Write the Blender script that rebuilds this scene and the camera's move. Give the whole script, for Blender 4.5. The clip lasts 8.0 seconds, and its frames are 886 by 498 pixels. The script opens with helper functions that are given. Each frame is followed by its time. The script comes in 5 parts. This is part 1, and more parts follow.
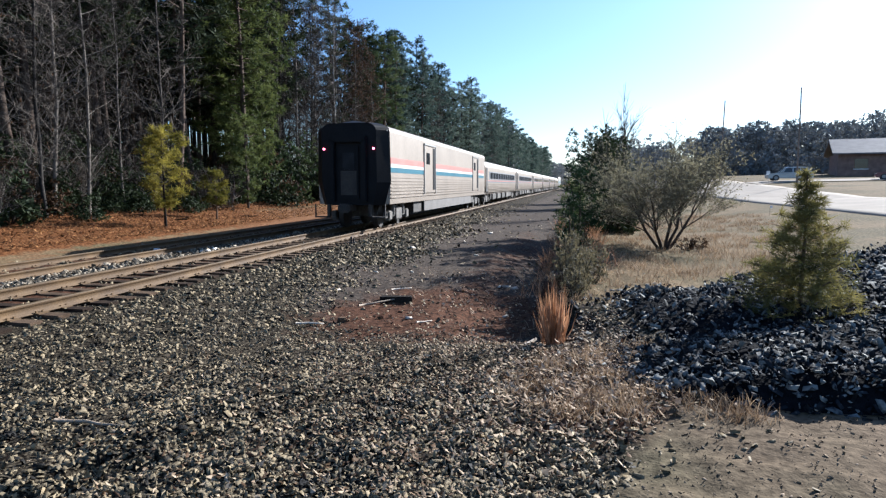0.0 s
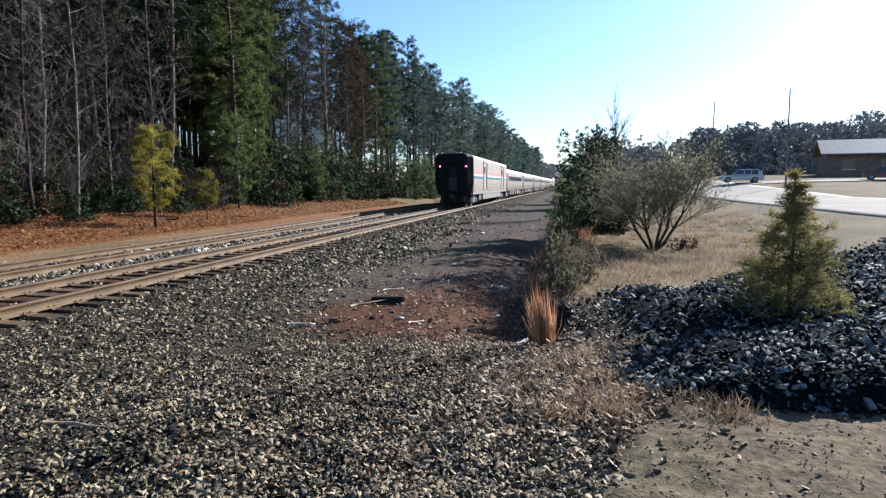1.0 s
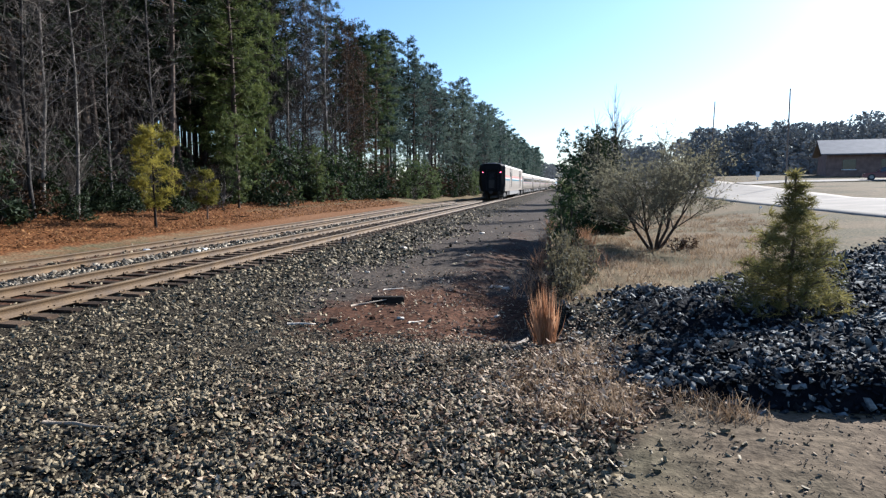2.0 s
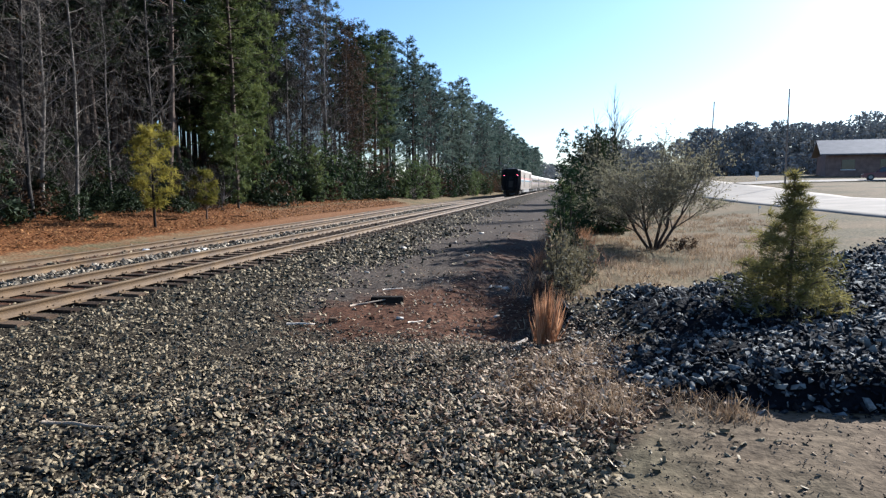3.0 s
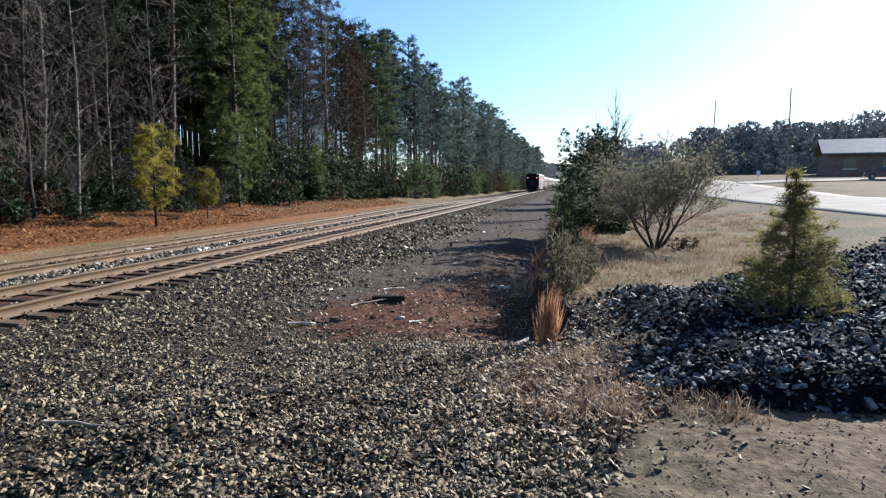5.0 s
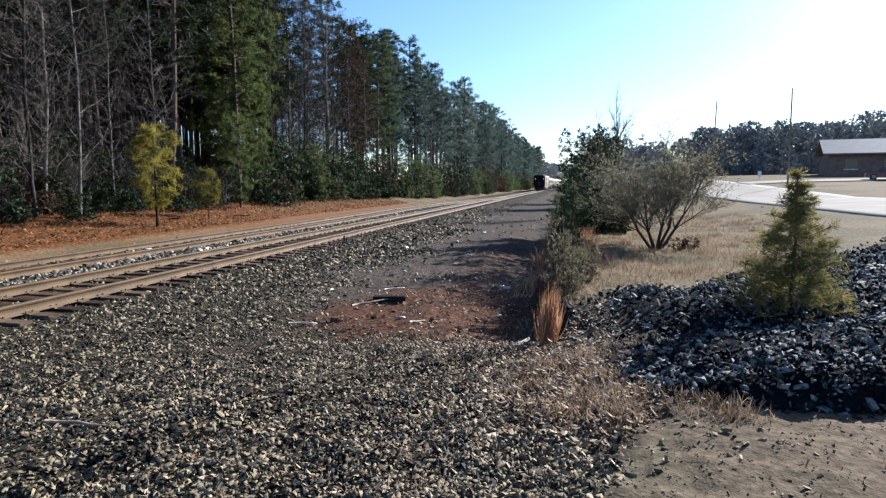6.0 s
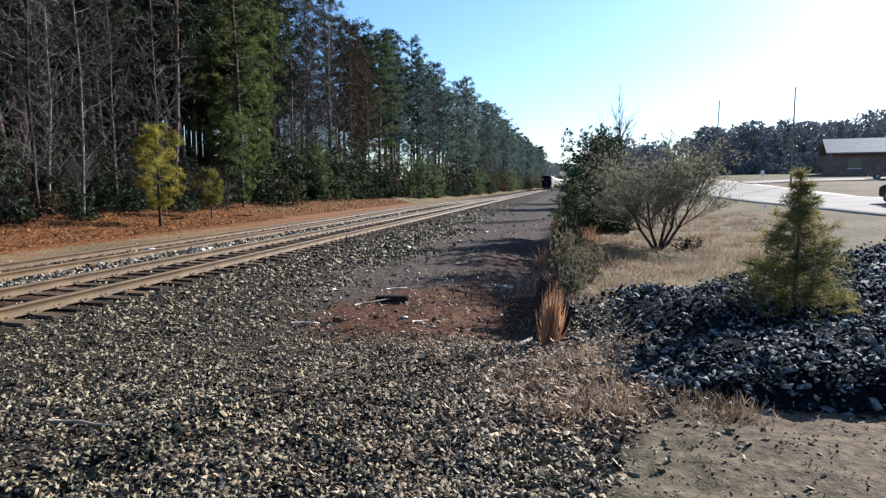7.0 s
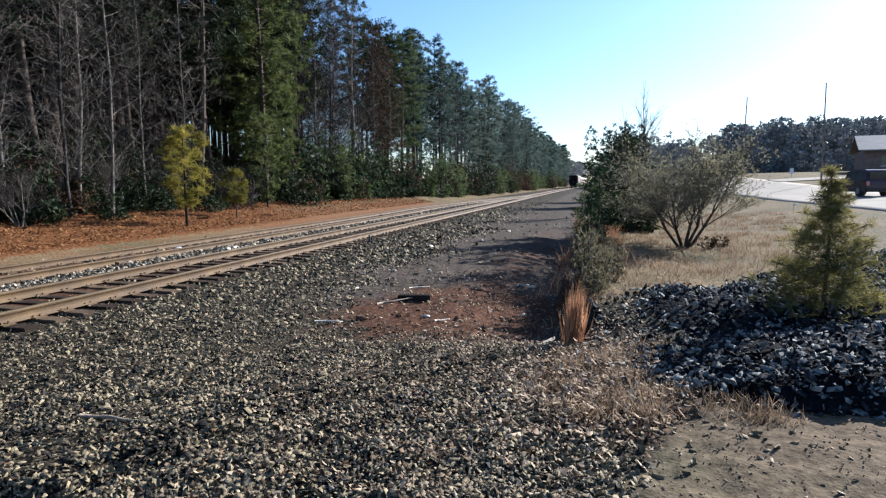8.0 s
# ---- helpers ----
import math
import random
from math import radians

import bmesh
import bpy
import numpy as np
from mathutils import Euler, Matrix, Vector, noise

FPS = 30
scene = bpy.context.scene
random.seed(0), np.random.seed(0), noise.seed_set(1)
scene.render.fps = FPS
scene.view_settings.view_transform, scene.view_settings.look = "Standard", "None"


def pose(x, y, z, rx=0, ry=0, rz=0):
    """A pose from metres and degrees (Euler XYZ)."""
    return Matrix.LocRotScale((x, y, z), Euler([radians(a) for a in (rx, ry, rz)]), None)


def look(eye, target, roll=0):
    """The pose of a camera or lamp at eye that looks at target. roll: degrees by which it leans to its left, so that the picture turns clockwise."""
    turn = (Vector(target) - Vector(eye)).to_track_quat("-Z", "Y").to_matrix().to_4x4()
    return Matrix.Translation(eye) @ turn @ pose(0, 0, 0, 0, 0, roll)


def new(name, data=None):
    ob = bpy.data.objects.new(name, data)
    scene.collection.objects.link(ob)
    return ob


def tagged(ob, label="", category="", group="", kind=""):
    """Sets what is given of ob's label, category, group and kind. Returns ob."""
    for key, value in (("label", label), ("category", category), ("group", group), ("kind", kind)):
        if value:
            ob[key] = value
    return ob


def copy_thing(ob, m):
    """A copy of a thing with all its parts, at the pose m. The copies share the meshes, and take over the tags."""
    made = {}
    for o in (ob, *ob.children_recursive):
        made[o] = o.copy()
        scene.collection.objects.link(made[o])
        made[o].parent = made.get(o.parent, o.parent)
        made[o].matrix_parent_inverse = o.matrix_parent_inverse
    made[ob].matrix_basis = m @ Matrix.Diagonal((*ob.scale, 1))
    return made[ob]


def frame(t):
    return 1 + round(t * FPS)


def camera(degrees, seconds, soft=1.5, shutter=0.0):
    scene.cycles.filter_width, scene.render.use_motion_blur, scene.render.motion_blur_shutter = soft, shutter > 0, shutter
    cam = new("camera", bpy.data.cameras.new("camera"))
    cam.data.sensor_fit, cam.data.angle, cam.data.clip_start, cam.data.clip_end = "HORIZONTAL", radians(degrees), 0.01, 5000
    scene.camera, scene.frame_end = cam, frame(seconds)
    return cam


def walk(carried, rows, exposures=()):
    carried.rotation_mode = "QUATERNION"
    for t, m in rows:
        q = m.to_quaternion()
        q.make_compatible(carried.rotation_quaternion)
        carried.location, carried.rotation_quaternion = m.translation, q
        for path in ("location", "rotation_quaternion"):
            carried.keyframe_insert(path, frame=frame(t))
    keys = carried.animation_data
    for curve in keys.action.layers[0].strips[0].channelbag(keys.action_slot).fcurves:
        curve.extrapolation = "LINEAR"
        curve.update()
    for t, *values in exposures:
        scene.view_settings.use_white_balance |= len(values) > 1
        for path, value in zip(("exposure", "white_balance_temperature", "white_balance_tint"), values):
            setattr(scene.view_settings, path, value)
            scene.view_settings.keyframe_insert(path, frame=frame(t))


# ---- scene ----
# ---- camera ----
EYE = (0.0, 0.0, 2.017)
cam = camera(72.7, 8.0, soft=1.3)
walk(cam, [
    (0, pose(*EYE, 83.869, 0.077, 12.340)),
    (0.5, pose(*EYE, 83.809, 0.096, 12.145)),
    (0.7, pose(*EYE, 83.850, 0.069, 11.818)),
    (1, pose(*EYE, 83.884, 0.048, 11.551)),
    (1.5, pose(*EYE, 83.885, 0.041, 11.578)),
    (3, pose(*EYE, 83.887, 0.023, 11.502)),
    (3.5, pose(*EYE, 83.884, -0.005, 11.564)),
    (4, pose(*EYE, 83.900, -0.000, 11.630)),
    (4.5, pose(*EYE, 83.817, 0.027, 11.606)),
    (6, pose(*EYE, 83.835, 0.006, 11.697)),
    (6.5, pose(*EYE, 83.814, 0.054, 11.843)),
    (7, pose(*EYE, 83.813, 0.063, 11.915)),
    (7.5, pose(*EYE, 83.816, 0.120, 12.291)),
    (7.6, pose(*EYE, 83.810, 0.129, 12.412)),
    (7.8, pose(*EYE, 83.771, 0.191, 13.244)),
    (8, pose(*EYE, 83.734, 0.250, 14.023)),
])

# ---- light ----
SUN_AZ, SUN_EL = 37.0, 26.0      # degrees clockwise from +y, degrees up
scene.view_settings.exposure = 1.56
scene.view_settings.use_white_balance = True
scene.view_settings.white_balance_temperature, scene.view_settings.white_balance_tint = 5200, 11
world = bpy.data.worlds.new("world")
scene.world = world
world.use_nodes = True
wn = world.node_tree
sky = wn.nodes.new("ShaderNodeTexSky")
sky.sky_type, sky.sun_disc = "NISHITA", False
sky.sun_elevation, sky.sun_rotation = radians(SUN_EL), radians(SUN_AZ)
sky.dust_density, sky.air_density, sky.ozone_density = 0.55, 1.1, 3.0
wn.links.new(sky.outputs[0], wn.nodes["Background"].inputs[0])
wn.nodes["Background"].inputs[1].default_value = 0.060
sun_data = bpy.data.lights.new("sun", "SUN")
sun_data.energy, sun_data.angle, sun_data.color = 5.0, radians(0.53), (1.0, 0.875, 0.70)
sun = new("sun", sun_data)
az, el = radians(SUN_AZ), radians(SUN_EL)
SUN_DIR = Vector((math.sin(az) * math.cos(el), math.cos(az) * math.cos(el), math.sin(el)))
sun.matrix_world = look(tuple(SUN_DIR * 60), (0, 0, 0))


# ---- materials ----
def mat(name, c1, c2, scale=8.0, rough=0.8, bump=0.3, metal=0.0, fine=60.0, per="", c3=None, dist=0.02, spec=0.5, trans=0.0):
    """Two colours mixed by coarse and fine noise, with fine relief. per: 'object' or 'island' adds variation piece by piece."""
    m = bpy.data.materials.new(name)
    m.use_nodes = True
    nt = m.node_tree
    n, l = nt.nodes, nt.links
    b = n["Principled BSDF"]
    b.inputs["Roughness"].default_value, b.inputs["Metallic"].default_value = rough, metal
    b.inputs["Specular IOR Level"].default_value = spec
    co = n.new("ShaderNodeTexCoord")
    big = n.new("ShaderNodeTexNoise")
    big.inputs["Scale"].default_value, big.inputs["Detail"].default_value = scale, 5
    sm = n.new("ShaderNodeTexNoise")
    sm.inputs["Scale"].default_value, sm.inputs["Detail"].default_value = fine, 3
    for t in (big, sm):
        l.new(co.outputs["Object"], t.inputs["Vector"])
    avg = n.new("ShaderNodeMath")
    avg.operation = "MULTIPLY_ADD"
    l.new(sm.outputs["Fac"], avg.inputs[0])
    avg.inputs[1].default_value = 0.5
    l.new(big.outputs["Fac"], avg.inputs[2])
    last = avg.outputs[0]
    if per:
        geo = n.new("ShaderNodeObjectInfo" if per == "object" else "ShaderNodeNewGeometry")
        rnd = geo.outputs["Random" if per == "object" else "Random Per Island"]
        add = n.new("ShaderNodeMath")
        add.operation = "MULTIPLY_ADD"
        l.new(rnd, add.inputs[0])
        add.inputs[1].default_value = 0.6
        l.new(last, add.inputs[2])
        sub = n.new("ShaderNodeMath")
        sub.operation = "SUBTRACT"
        l.new(add.outputs[0], sub.inputs[0])
        sub.inputs[1].default_value = 0.3
        last = sub.outputs[0]
    ramp = n.new("ShaderNodeValToRGB")
    ramp.color_ramp.elements[0].position, ramp.color_ramp.elements[1].position = 0.5, 1.0
    ramp.color_ramp.elements[0].color, ramp.color_ramp.elements[1].color = (*c1, 1), (*c2, 1)
    if c3:
        e = ramp.color_ramp.elements.new(0.74)
        e.color = (*c3, 1)
    l.new(last, ramp.inputs[0])
    l.new(ramp.outputs[0], b.inputs["Base Color"])
    if bump:
        bp = n.new("ShaderNodeBump")
        bp.inputs["Strength"].default_value, bp.inputs["Distance"].default_value = bump, dist
        l.new(sm.outputs["Fac"], bp.inputs["Height"])
        l.new(bp.outputs[0], b.inputs["Normal"])
    if trans:
        b.inputs["Transmission Weight"].default_value = 0.0
        tr = n.new("ShaderNodeBsdfTranslucent")
        mx = n.new("ShaderNodeMixShader")
        mx.inputs[0].default_value = trans
        l.new(ramp.outputs[0], tr.inputs[0])
        l.new(b.outputs[0], mx.inputs[1])
        l.new(tr.outputs[0], mx.inputs[2])
        l.new(mx.outputs[0], n["Material Output"].inputs[0])
    return m


def glow(name, colour, power):
    m = bpy.data.materials.new(name)
    m.use_nodes = True
    b = m.node_tree.nodes["Principled BSDF"]
    b.inputs["Base Color"].default_value = (*colour, 1)
    b.inputs["Emission Color"].default_value, b.inputs["Emission Strength"].default_value = (*colour, 1), power
    return m


STONE = mat("ballast_stone", (0.004, 0.0032, 0.002), (0.235, 0.185, 0.109), 3, 0.75, 0.4, fine=45, per="island", spec=0.25, c3=(0.142, 0.112, 0.065))
STONE_PALE = mat("pale_ballast_stone", (0.03, 0.025, 0.018), (0.35, 0.295, 0.215), 3, 0.75, 0.4, fine=45, per="island", spec=0.25, c3=(0.155, 0.128, 0.09))
STONE_PART = mat("ballast_stone_single", (0.004, 0.0032, 0.002), (0.235, 0.185, 0.109), 3, 0.75, 0.4, fine=45, per="object", spec=0.25, c3=(0.142, 0.112, 0.065))
ROCK = mat("dark_rock", (0.004, 0.005, 0.007), (0.20, 0.20, 0.185), 4, 0.85, 0.5, fine=30, per="island", spec=0.08, c3=(0.024, 0.026, 0.030))
RAIL_SIDE = mat("rusty_rail", (0.045, 0.024, 0.008), (0.125, 0.072, 0.024), 2, 0.8, 0.3, fine=50)
# rough dark brown in place of the trees mirrored in the worn-bright top
RAIL_TOP = mat("polished_rail", (0.05, 0.032, 0.014), (0.105, 0.070, 0.031), 3, 0.6, 0.05, spec=0.2)
TIE = mat("weathered_tie", (0.022, 0.014, 0.009), (0.095, 0.064, 0.04), 5, 0.9, 0.5, fine=40, per="object", spec=0.12)
ASPHALT = mat("worn_pale_road", (0.24, 0.207, 0.165), (0.34, 0.298, 0.24), 0.6, 0.95, 0.2, fine=25, spec=0.08)
BARK = mat("pine_bark", (0.020, 0.015, 0.012), (0.095, 0.070, 0.054), 3, 0.9, 0.7, fine=14, per="object", spec=0.12)
BARK_GREY = mat("grey_bark", (0.03, 0.027, 0.024), (0.19, 0.17, 0.145), 3, 0.9, 0.5, fine=16, per="object", spec=0.12)
TWIG = mat("twig", (0.018, 0.015, 0.013), (0.12, 0.104, 0.088), 3, 0.9, 0.0, per="object", spec=0.12)
NEEDLE = mat("pine_needles", (0.012, 0.026, 0.011), (0.10, 0.125, 0.045), 0.7, 0.7, 0.0, fine=3, per="object", trans=0.36, spec=0.12)
# lighter copy of the needles, sunlight put into the colour
NEEDLE_SUNLIT = mat("sunlit_pine_needles", (0.016, 0.032, 0.010), (0.145, 0.165, 0.05), 0.7, 0.65, 0.0, fine=3, trans=0.4, spec=0.12)
# shaded copy of the needles: the rear rows' shade is in the colour
NEEDLE_SHADED = mat("dark_pine_needles", (0.006, 0.012, 0.007), (0.045, 0.057, 0.028), 0.7, 0.75, 0.0, fine=3, per="object", trans=0.25, spec=0.08)
# bluer, paler needles for the farther pines, with distance haze in the colour
NEEDLE_HAZED = mat("blue_green_pine_needles", (0.032, 0.055, 0.047), (0.12, 0.15, 0.118), 0.7, 0.75, 0.0, fine=3, per="object", trans=0.4, spec=0.12)
NEEDLE_YOUNG = mat("young_pine_needles", (0.06, 0.062, 0.010), (0.30, 0.25, 0.042), 1.2, 0.65, 0.0, fine=6, per="object", trans=0.5, spec=0.12)
CEDAR = mat("cedar_foliage", (0.007, 0.014, 0.006), (0.035, 0.048, 0.019), 1.2, 0.7, 0.0, fine=6, trans=0.2, spec=0.12)
CONIFER = mat("pale_conifer_foliage", (0.022, 0.034, 0.014), (0.30, 0.25, 0.08), 1.6, 0.65, 0.0, fine=9, trans=0.42, spec=0.12)
BROWN_LEAF = mat("brown_dead_leaves", (0.022, 0.013, 0.008), (0.09, 0.052, 0.028), 1.0, 0.8, 0.0, fine=5, per="object", trans=0.25, spec=0.12)
LEAF_LITTER = mat("leaf_litter", (0.06, 0.034, 0.02), (0.48, 0.37, 0.25), 2, 0.7, 0.0, fine=9, per="island", c3=(0.15, 0.092, 0.05), trans=0.2, spec=0.12)
BANK_LEAF = mat("orange_leaf_litter", (0.06, 0.024, 0.008), (0.32, 0.16, 0.06), 2, 0.8, 0.0, fine=9, per="island", c3=(0.17, 0.085, 0.036), trans=0.2, spec=0.12)
STRAW = mat("dry_straw", (0.15, 0.096, 0.054), (0.44, 0.325, 0.205), 1.5, 0.8, 0.0, fine=9, per="island", trans=0.25, spec=0.12)
SEDGE = mat("broom_sedge", (0.26, 0.125, 0.06), (0.52, 0.30, 0.165), 2, 0.7, 0.0, fine=20, per="island", trans=0.3, spec=0.12)
WOOD = mat("bleached_wood", (0.15, 0.115, 0.08), (0.36, 0.285, 0.205), 3, 0.8, 0.4, fine=40)
PALE_WOOD = mat("split_pale_wood", (0.36, 0.30, 0.23), (0.64, 0.56, 0.45), 4, 0.7, 0.3, fine=40)
POLE_WOOD = mat("utility_pole_wood", (0.10, 0.08, 0.065), (0.26, 0.21, 0.17), 2, 0.9, 0.4, fine=20)
STEEL = mat("stainless_steel", (0.22, 0.186, 0.150), (0.295, 0.25, 0.203), 0.6, 0.5, 0.03, metal=0.45, fine=6)
STEEL_ROOF = mat("dull_roof_steel", (0.20, 0.195, 0.185), (0.31, 0.30, 0.285), 0.8, 0.5, 0.04, metal=0.4, fine=5)
BLACK_END = mat("black_painted_end", (0.004, 0.0043, 0.0055), (0.010, 0.0105, 0.0125), 1.5, 0.55, 0.1, fine=12, spec=0.12)
UNDER = mat("grimy_undergear", (0.008, 0.007, 0.006), (0.045, 0.038, 0.03), 2.5, 0.7, 0.4, fine=15)
DULL_GLASS = mat("sooty_glass", (0.006, 0.007, 0.009), (0.02, 0.022, 0.026), 3, 0.4, 0.0, spec=0.1)
SKIRT = mat("grey_skirt_panel", (0.09, 0.083, 0.076), (0.15, 0.138, 0.125), 1.5, 0.6, 0.1, fine=10)
BOGIE = mat("bogie_frame", (0.03, 0.026, 0.022), (0.16, 0.145, 0.125), 2.5, 0.6, 0.3, fine=15)
RED = mat("red_stripe", (0.48, 0.17, 0.14), (0.56, 0.22, 0.185), 1, 0.4, 0.0)
BLUE = mat("blue_stripe", (0.015, 0.105, 0.155), (0.03, 0.15, 0.20), 1, 0.4, 0.0)
WHITE = mat("white_stripe", (0.5, 0.48, 0.45), (0.6, 0.58, 0.55), 1, 0.4, 0.0)
WHITE_PAINT = mat("white_paint", (0.70, 0.70, 0.68), (0.84, 0.84, 0.82), 2, 0.5, 0.1)
GLASS_DARK = mat("dark_tinted_glass", (0.012, 0.014, 0.017), (0.03, 0.033, 0.038), 2, 0.08, 0.0)
RUBBER = mat("rubber", (0.012, 0.012, 0.012), (0.04, 0.04, 0.04), 4, 0.8, 0.2)
SUV_PAINT = mat("dark_maroon_paint", (0.035, 0.022, 0.028), (0.055, 0.035, 0.042), 1, 0.25, 0.0)
CAR_PAINT = mat("silver_grey_paint", (0.33, 0.33, 0.325), (0.42, 0.42, 0.41), 1, 0.35, 0.0, metal=0.3)
RED_PAINT = mat("dark_red_paint", (0.10, 0.02, 0.025), (0.14, 0.03, 0.035), 1, 0.3, 0.0)
CHROME = mat("chrome", (0.6, 0.6, 0.6), (0.75, 0.75, 0.75), 2, 0.15, 0.0, metal=1.0)
BRICK_WALL = mat("brown_brick_wall", (0.12, 0.075, 0.06), (0.26, 0.17, 0.13), 1.5, 0.85, 0.3, fine=12)
ROOF_GREY = mat("pale_metal_roof", (0.13, 0.12, 0.115), (0.20, 0.185, 0.175), 1, 0.8, 0.1)
RED_LAMP = glow("red_marker_lamp", (1.0, 0.10, 0.16), 6.0)


# ---- mesh helpers ----
def mesh_np(name, verts, faces, mats, face_mat=None, smooth=False):
    """A mesh out of arrays; faces: an (n, k) array of corners."""
    me = bpy.data.meshes.new(name)
    verts, faces = np.asarray(verts, dtype=np.float32), np.asarray(faces, dtype=np.int32)
    n, k = faces.shape
    me.vertices.add(len(verts))
    me.vertices.foreach_set("co", verts.ravel())
    me.loops.add(n * k)
    me.loops.foreach_set("vertex_index", faces.ravel())
    me.polygons.add(n)
    me.polygons.foreach_set("loop_start", np.arange(0, n * k, k, dtype=np.int32))
    for m in mats if isinstance(mats, (list, tuple)) else [mats]:
        me.materials.append(m)
    if face_mat is not None:
        me.polygons.foreach_set("material_index", np.asarray(face_mat, dtype=np.int32))
    if smooth:
        me.polygons.foreach_set("use_smooth", np.ones(n, dtype=bool))
    me.update(calc_edges=True)
    return me


def part(name, bm, material, parent=None, label=""):
    me = bpy.data.meshes.new(name)
    bm.to_mesh(me)
    bm.free()
    me.materials.append(material)
    ob = new(name, me)
    ob.parent = parent
    return tagged(ob, label)


def put(name, me, parent=None, label=""):
    ob = new(name, me)
    ob.parent = parent
    return tagged(ob, label)


def box(bm, x0, x1, y0, y1, z0, z1, bevel=0.0):
    r = bmesh.ops.create_cube(bm, size=1, matrix=Matrix.LocRotScale(((x0 + x1) / 2, (y0 + y1) / 2, (z0 + z1) / 2), None, (x1 - x0, y1 - y0, z1 - z0)))
    if bevel:
        es = list({e for v in r["verts"] for e in v.link_edges})
        bmesh.ops.bevel(bm, geom=es, offset=bevel, segments=2, affect="EDGES")
    return bm


def bx(x0, x1, y0, y1, z0, z1, bevel=0.0):
    return box(bmesh.new(), x0, x1, y0, y1, z0, z1, bevel)


def cyl(bm, p, q, r0, r1=None, seg=10):
    p, q = Vector(p), Vector(q)
    m = Matrix.Translation((p + q) / 2) @ (q - p).to_track_quat("Z", "Y").to_matrix().to_4x4()
    bmesh.ops.create_cone(bm, cap_ends=True, segments=seg, radius1=r0, radius2=r0 if r1 is None else r1, depth=(q - p).length, matrix=m)
    return bm


def cy(p, q, r0, r1=None, seg=10):
    return cyl(bmesh.new(), p, q, r0, r1, seg)


def smooth01(a, b, x):
    t = np.clip((np.asarray(x, float) - a) / (b - a), 0, 1)
    return t * t * (3 - 2 * t)


# ---- the lie of the land ----
TRACK_X, FAR_X = -8.74, -13.14     # centre lines beside the camera
RAIL_Z, FAR_Z = 0.25, 0.05         # rail tops
CURVE = 4.0e-5                     # the line bends gently to the right


def bend(y):
    return CURVE * np.maximum(0, np.asarray(y, float)) ** 2


def far_shift(y):
    """How far the far track has swung over towards the near one."""
    return (TRACK_X - FAR_X) * smooth01(44, 88, y)


def far_rise(y):
    return (RAIL_Z - FAR_Z) * smooth01(30, 70, y)


def wobble(x, y, s):
    return np.sin(x * s * 1.3 + 1.7) * np.cos(y * s * 0.9 + 0.4) * 0.5 + np.sin((x + y) * s * 2.1) * np.cos((x - y) * s * 1.6 + 2) * 0.5


RUTS = (((-3.25, 3.0), (-2.96, 3.49), (-2.57, 4.25), (-2.35, 4.75)), ((-2.2, 5.0), (-1.78, 5.86), (-1.38, 6.37), (-0.83, 7.06)))


def rut_offset(x, y):
    """Distance to the nearest rut, signed: positive on its left-hand side."""
    best = np.full(np.shape(x), 9.0)
    for line in RUTS:
        for (ax, ay), (bx_, by_) in zip(line, line[1:]):
            dx, dy = bx_ - ax, by_ - ay
            t = np.clip(((x - ax) * dx + (y - ay) * dy) / (dx * dx + dy * dy), 0, 1)
            ex, ey = x - ax - t * dx, y - ay - t * dy
            d = np.hypot(ex, ey) * np.sign(dx * ey - dy * ex + 1e-9)
            best = np.where(np.abs(d) < np.abs(best), d, best)
    return best


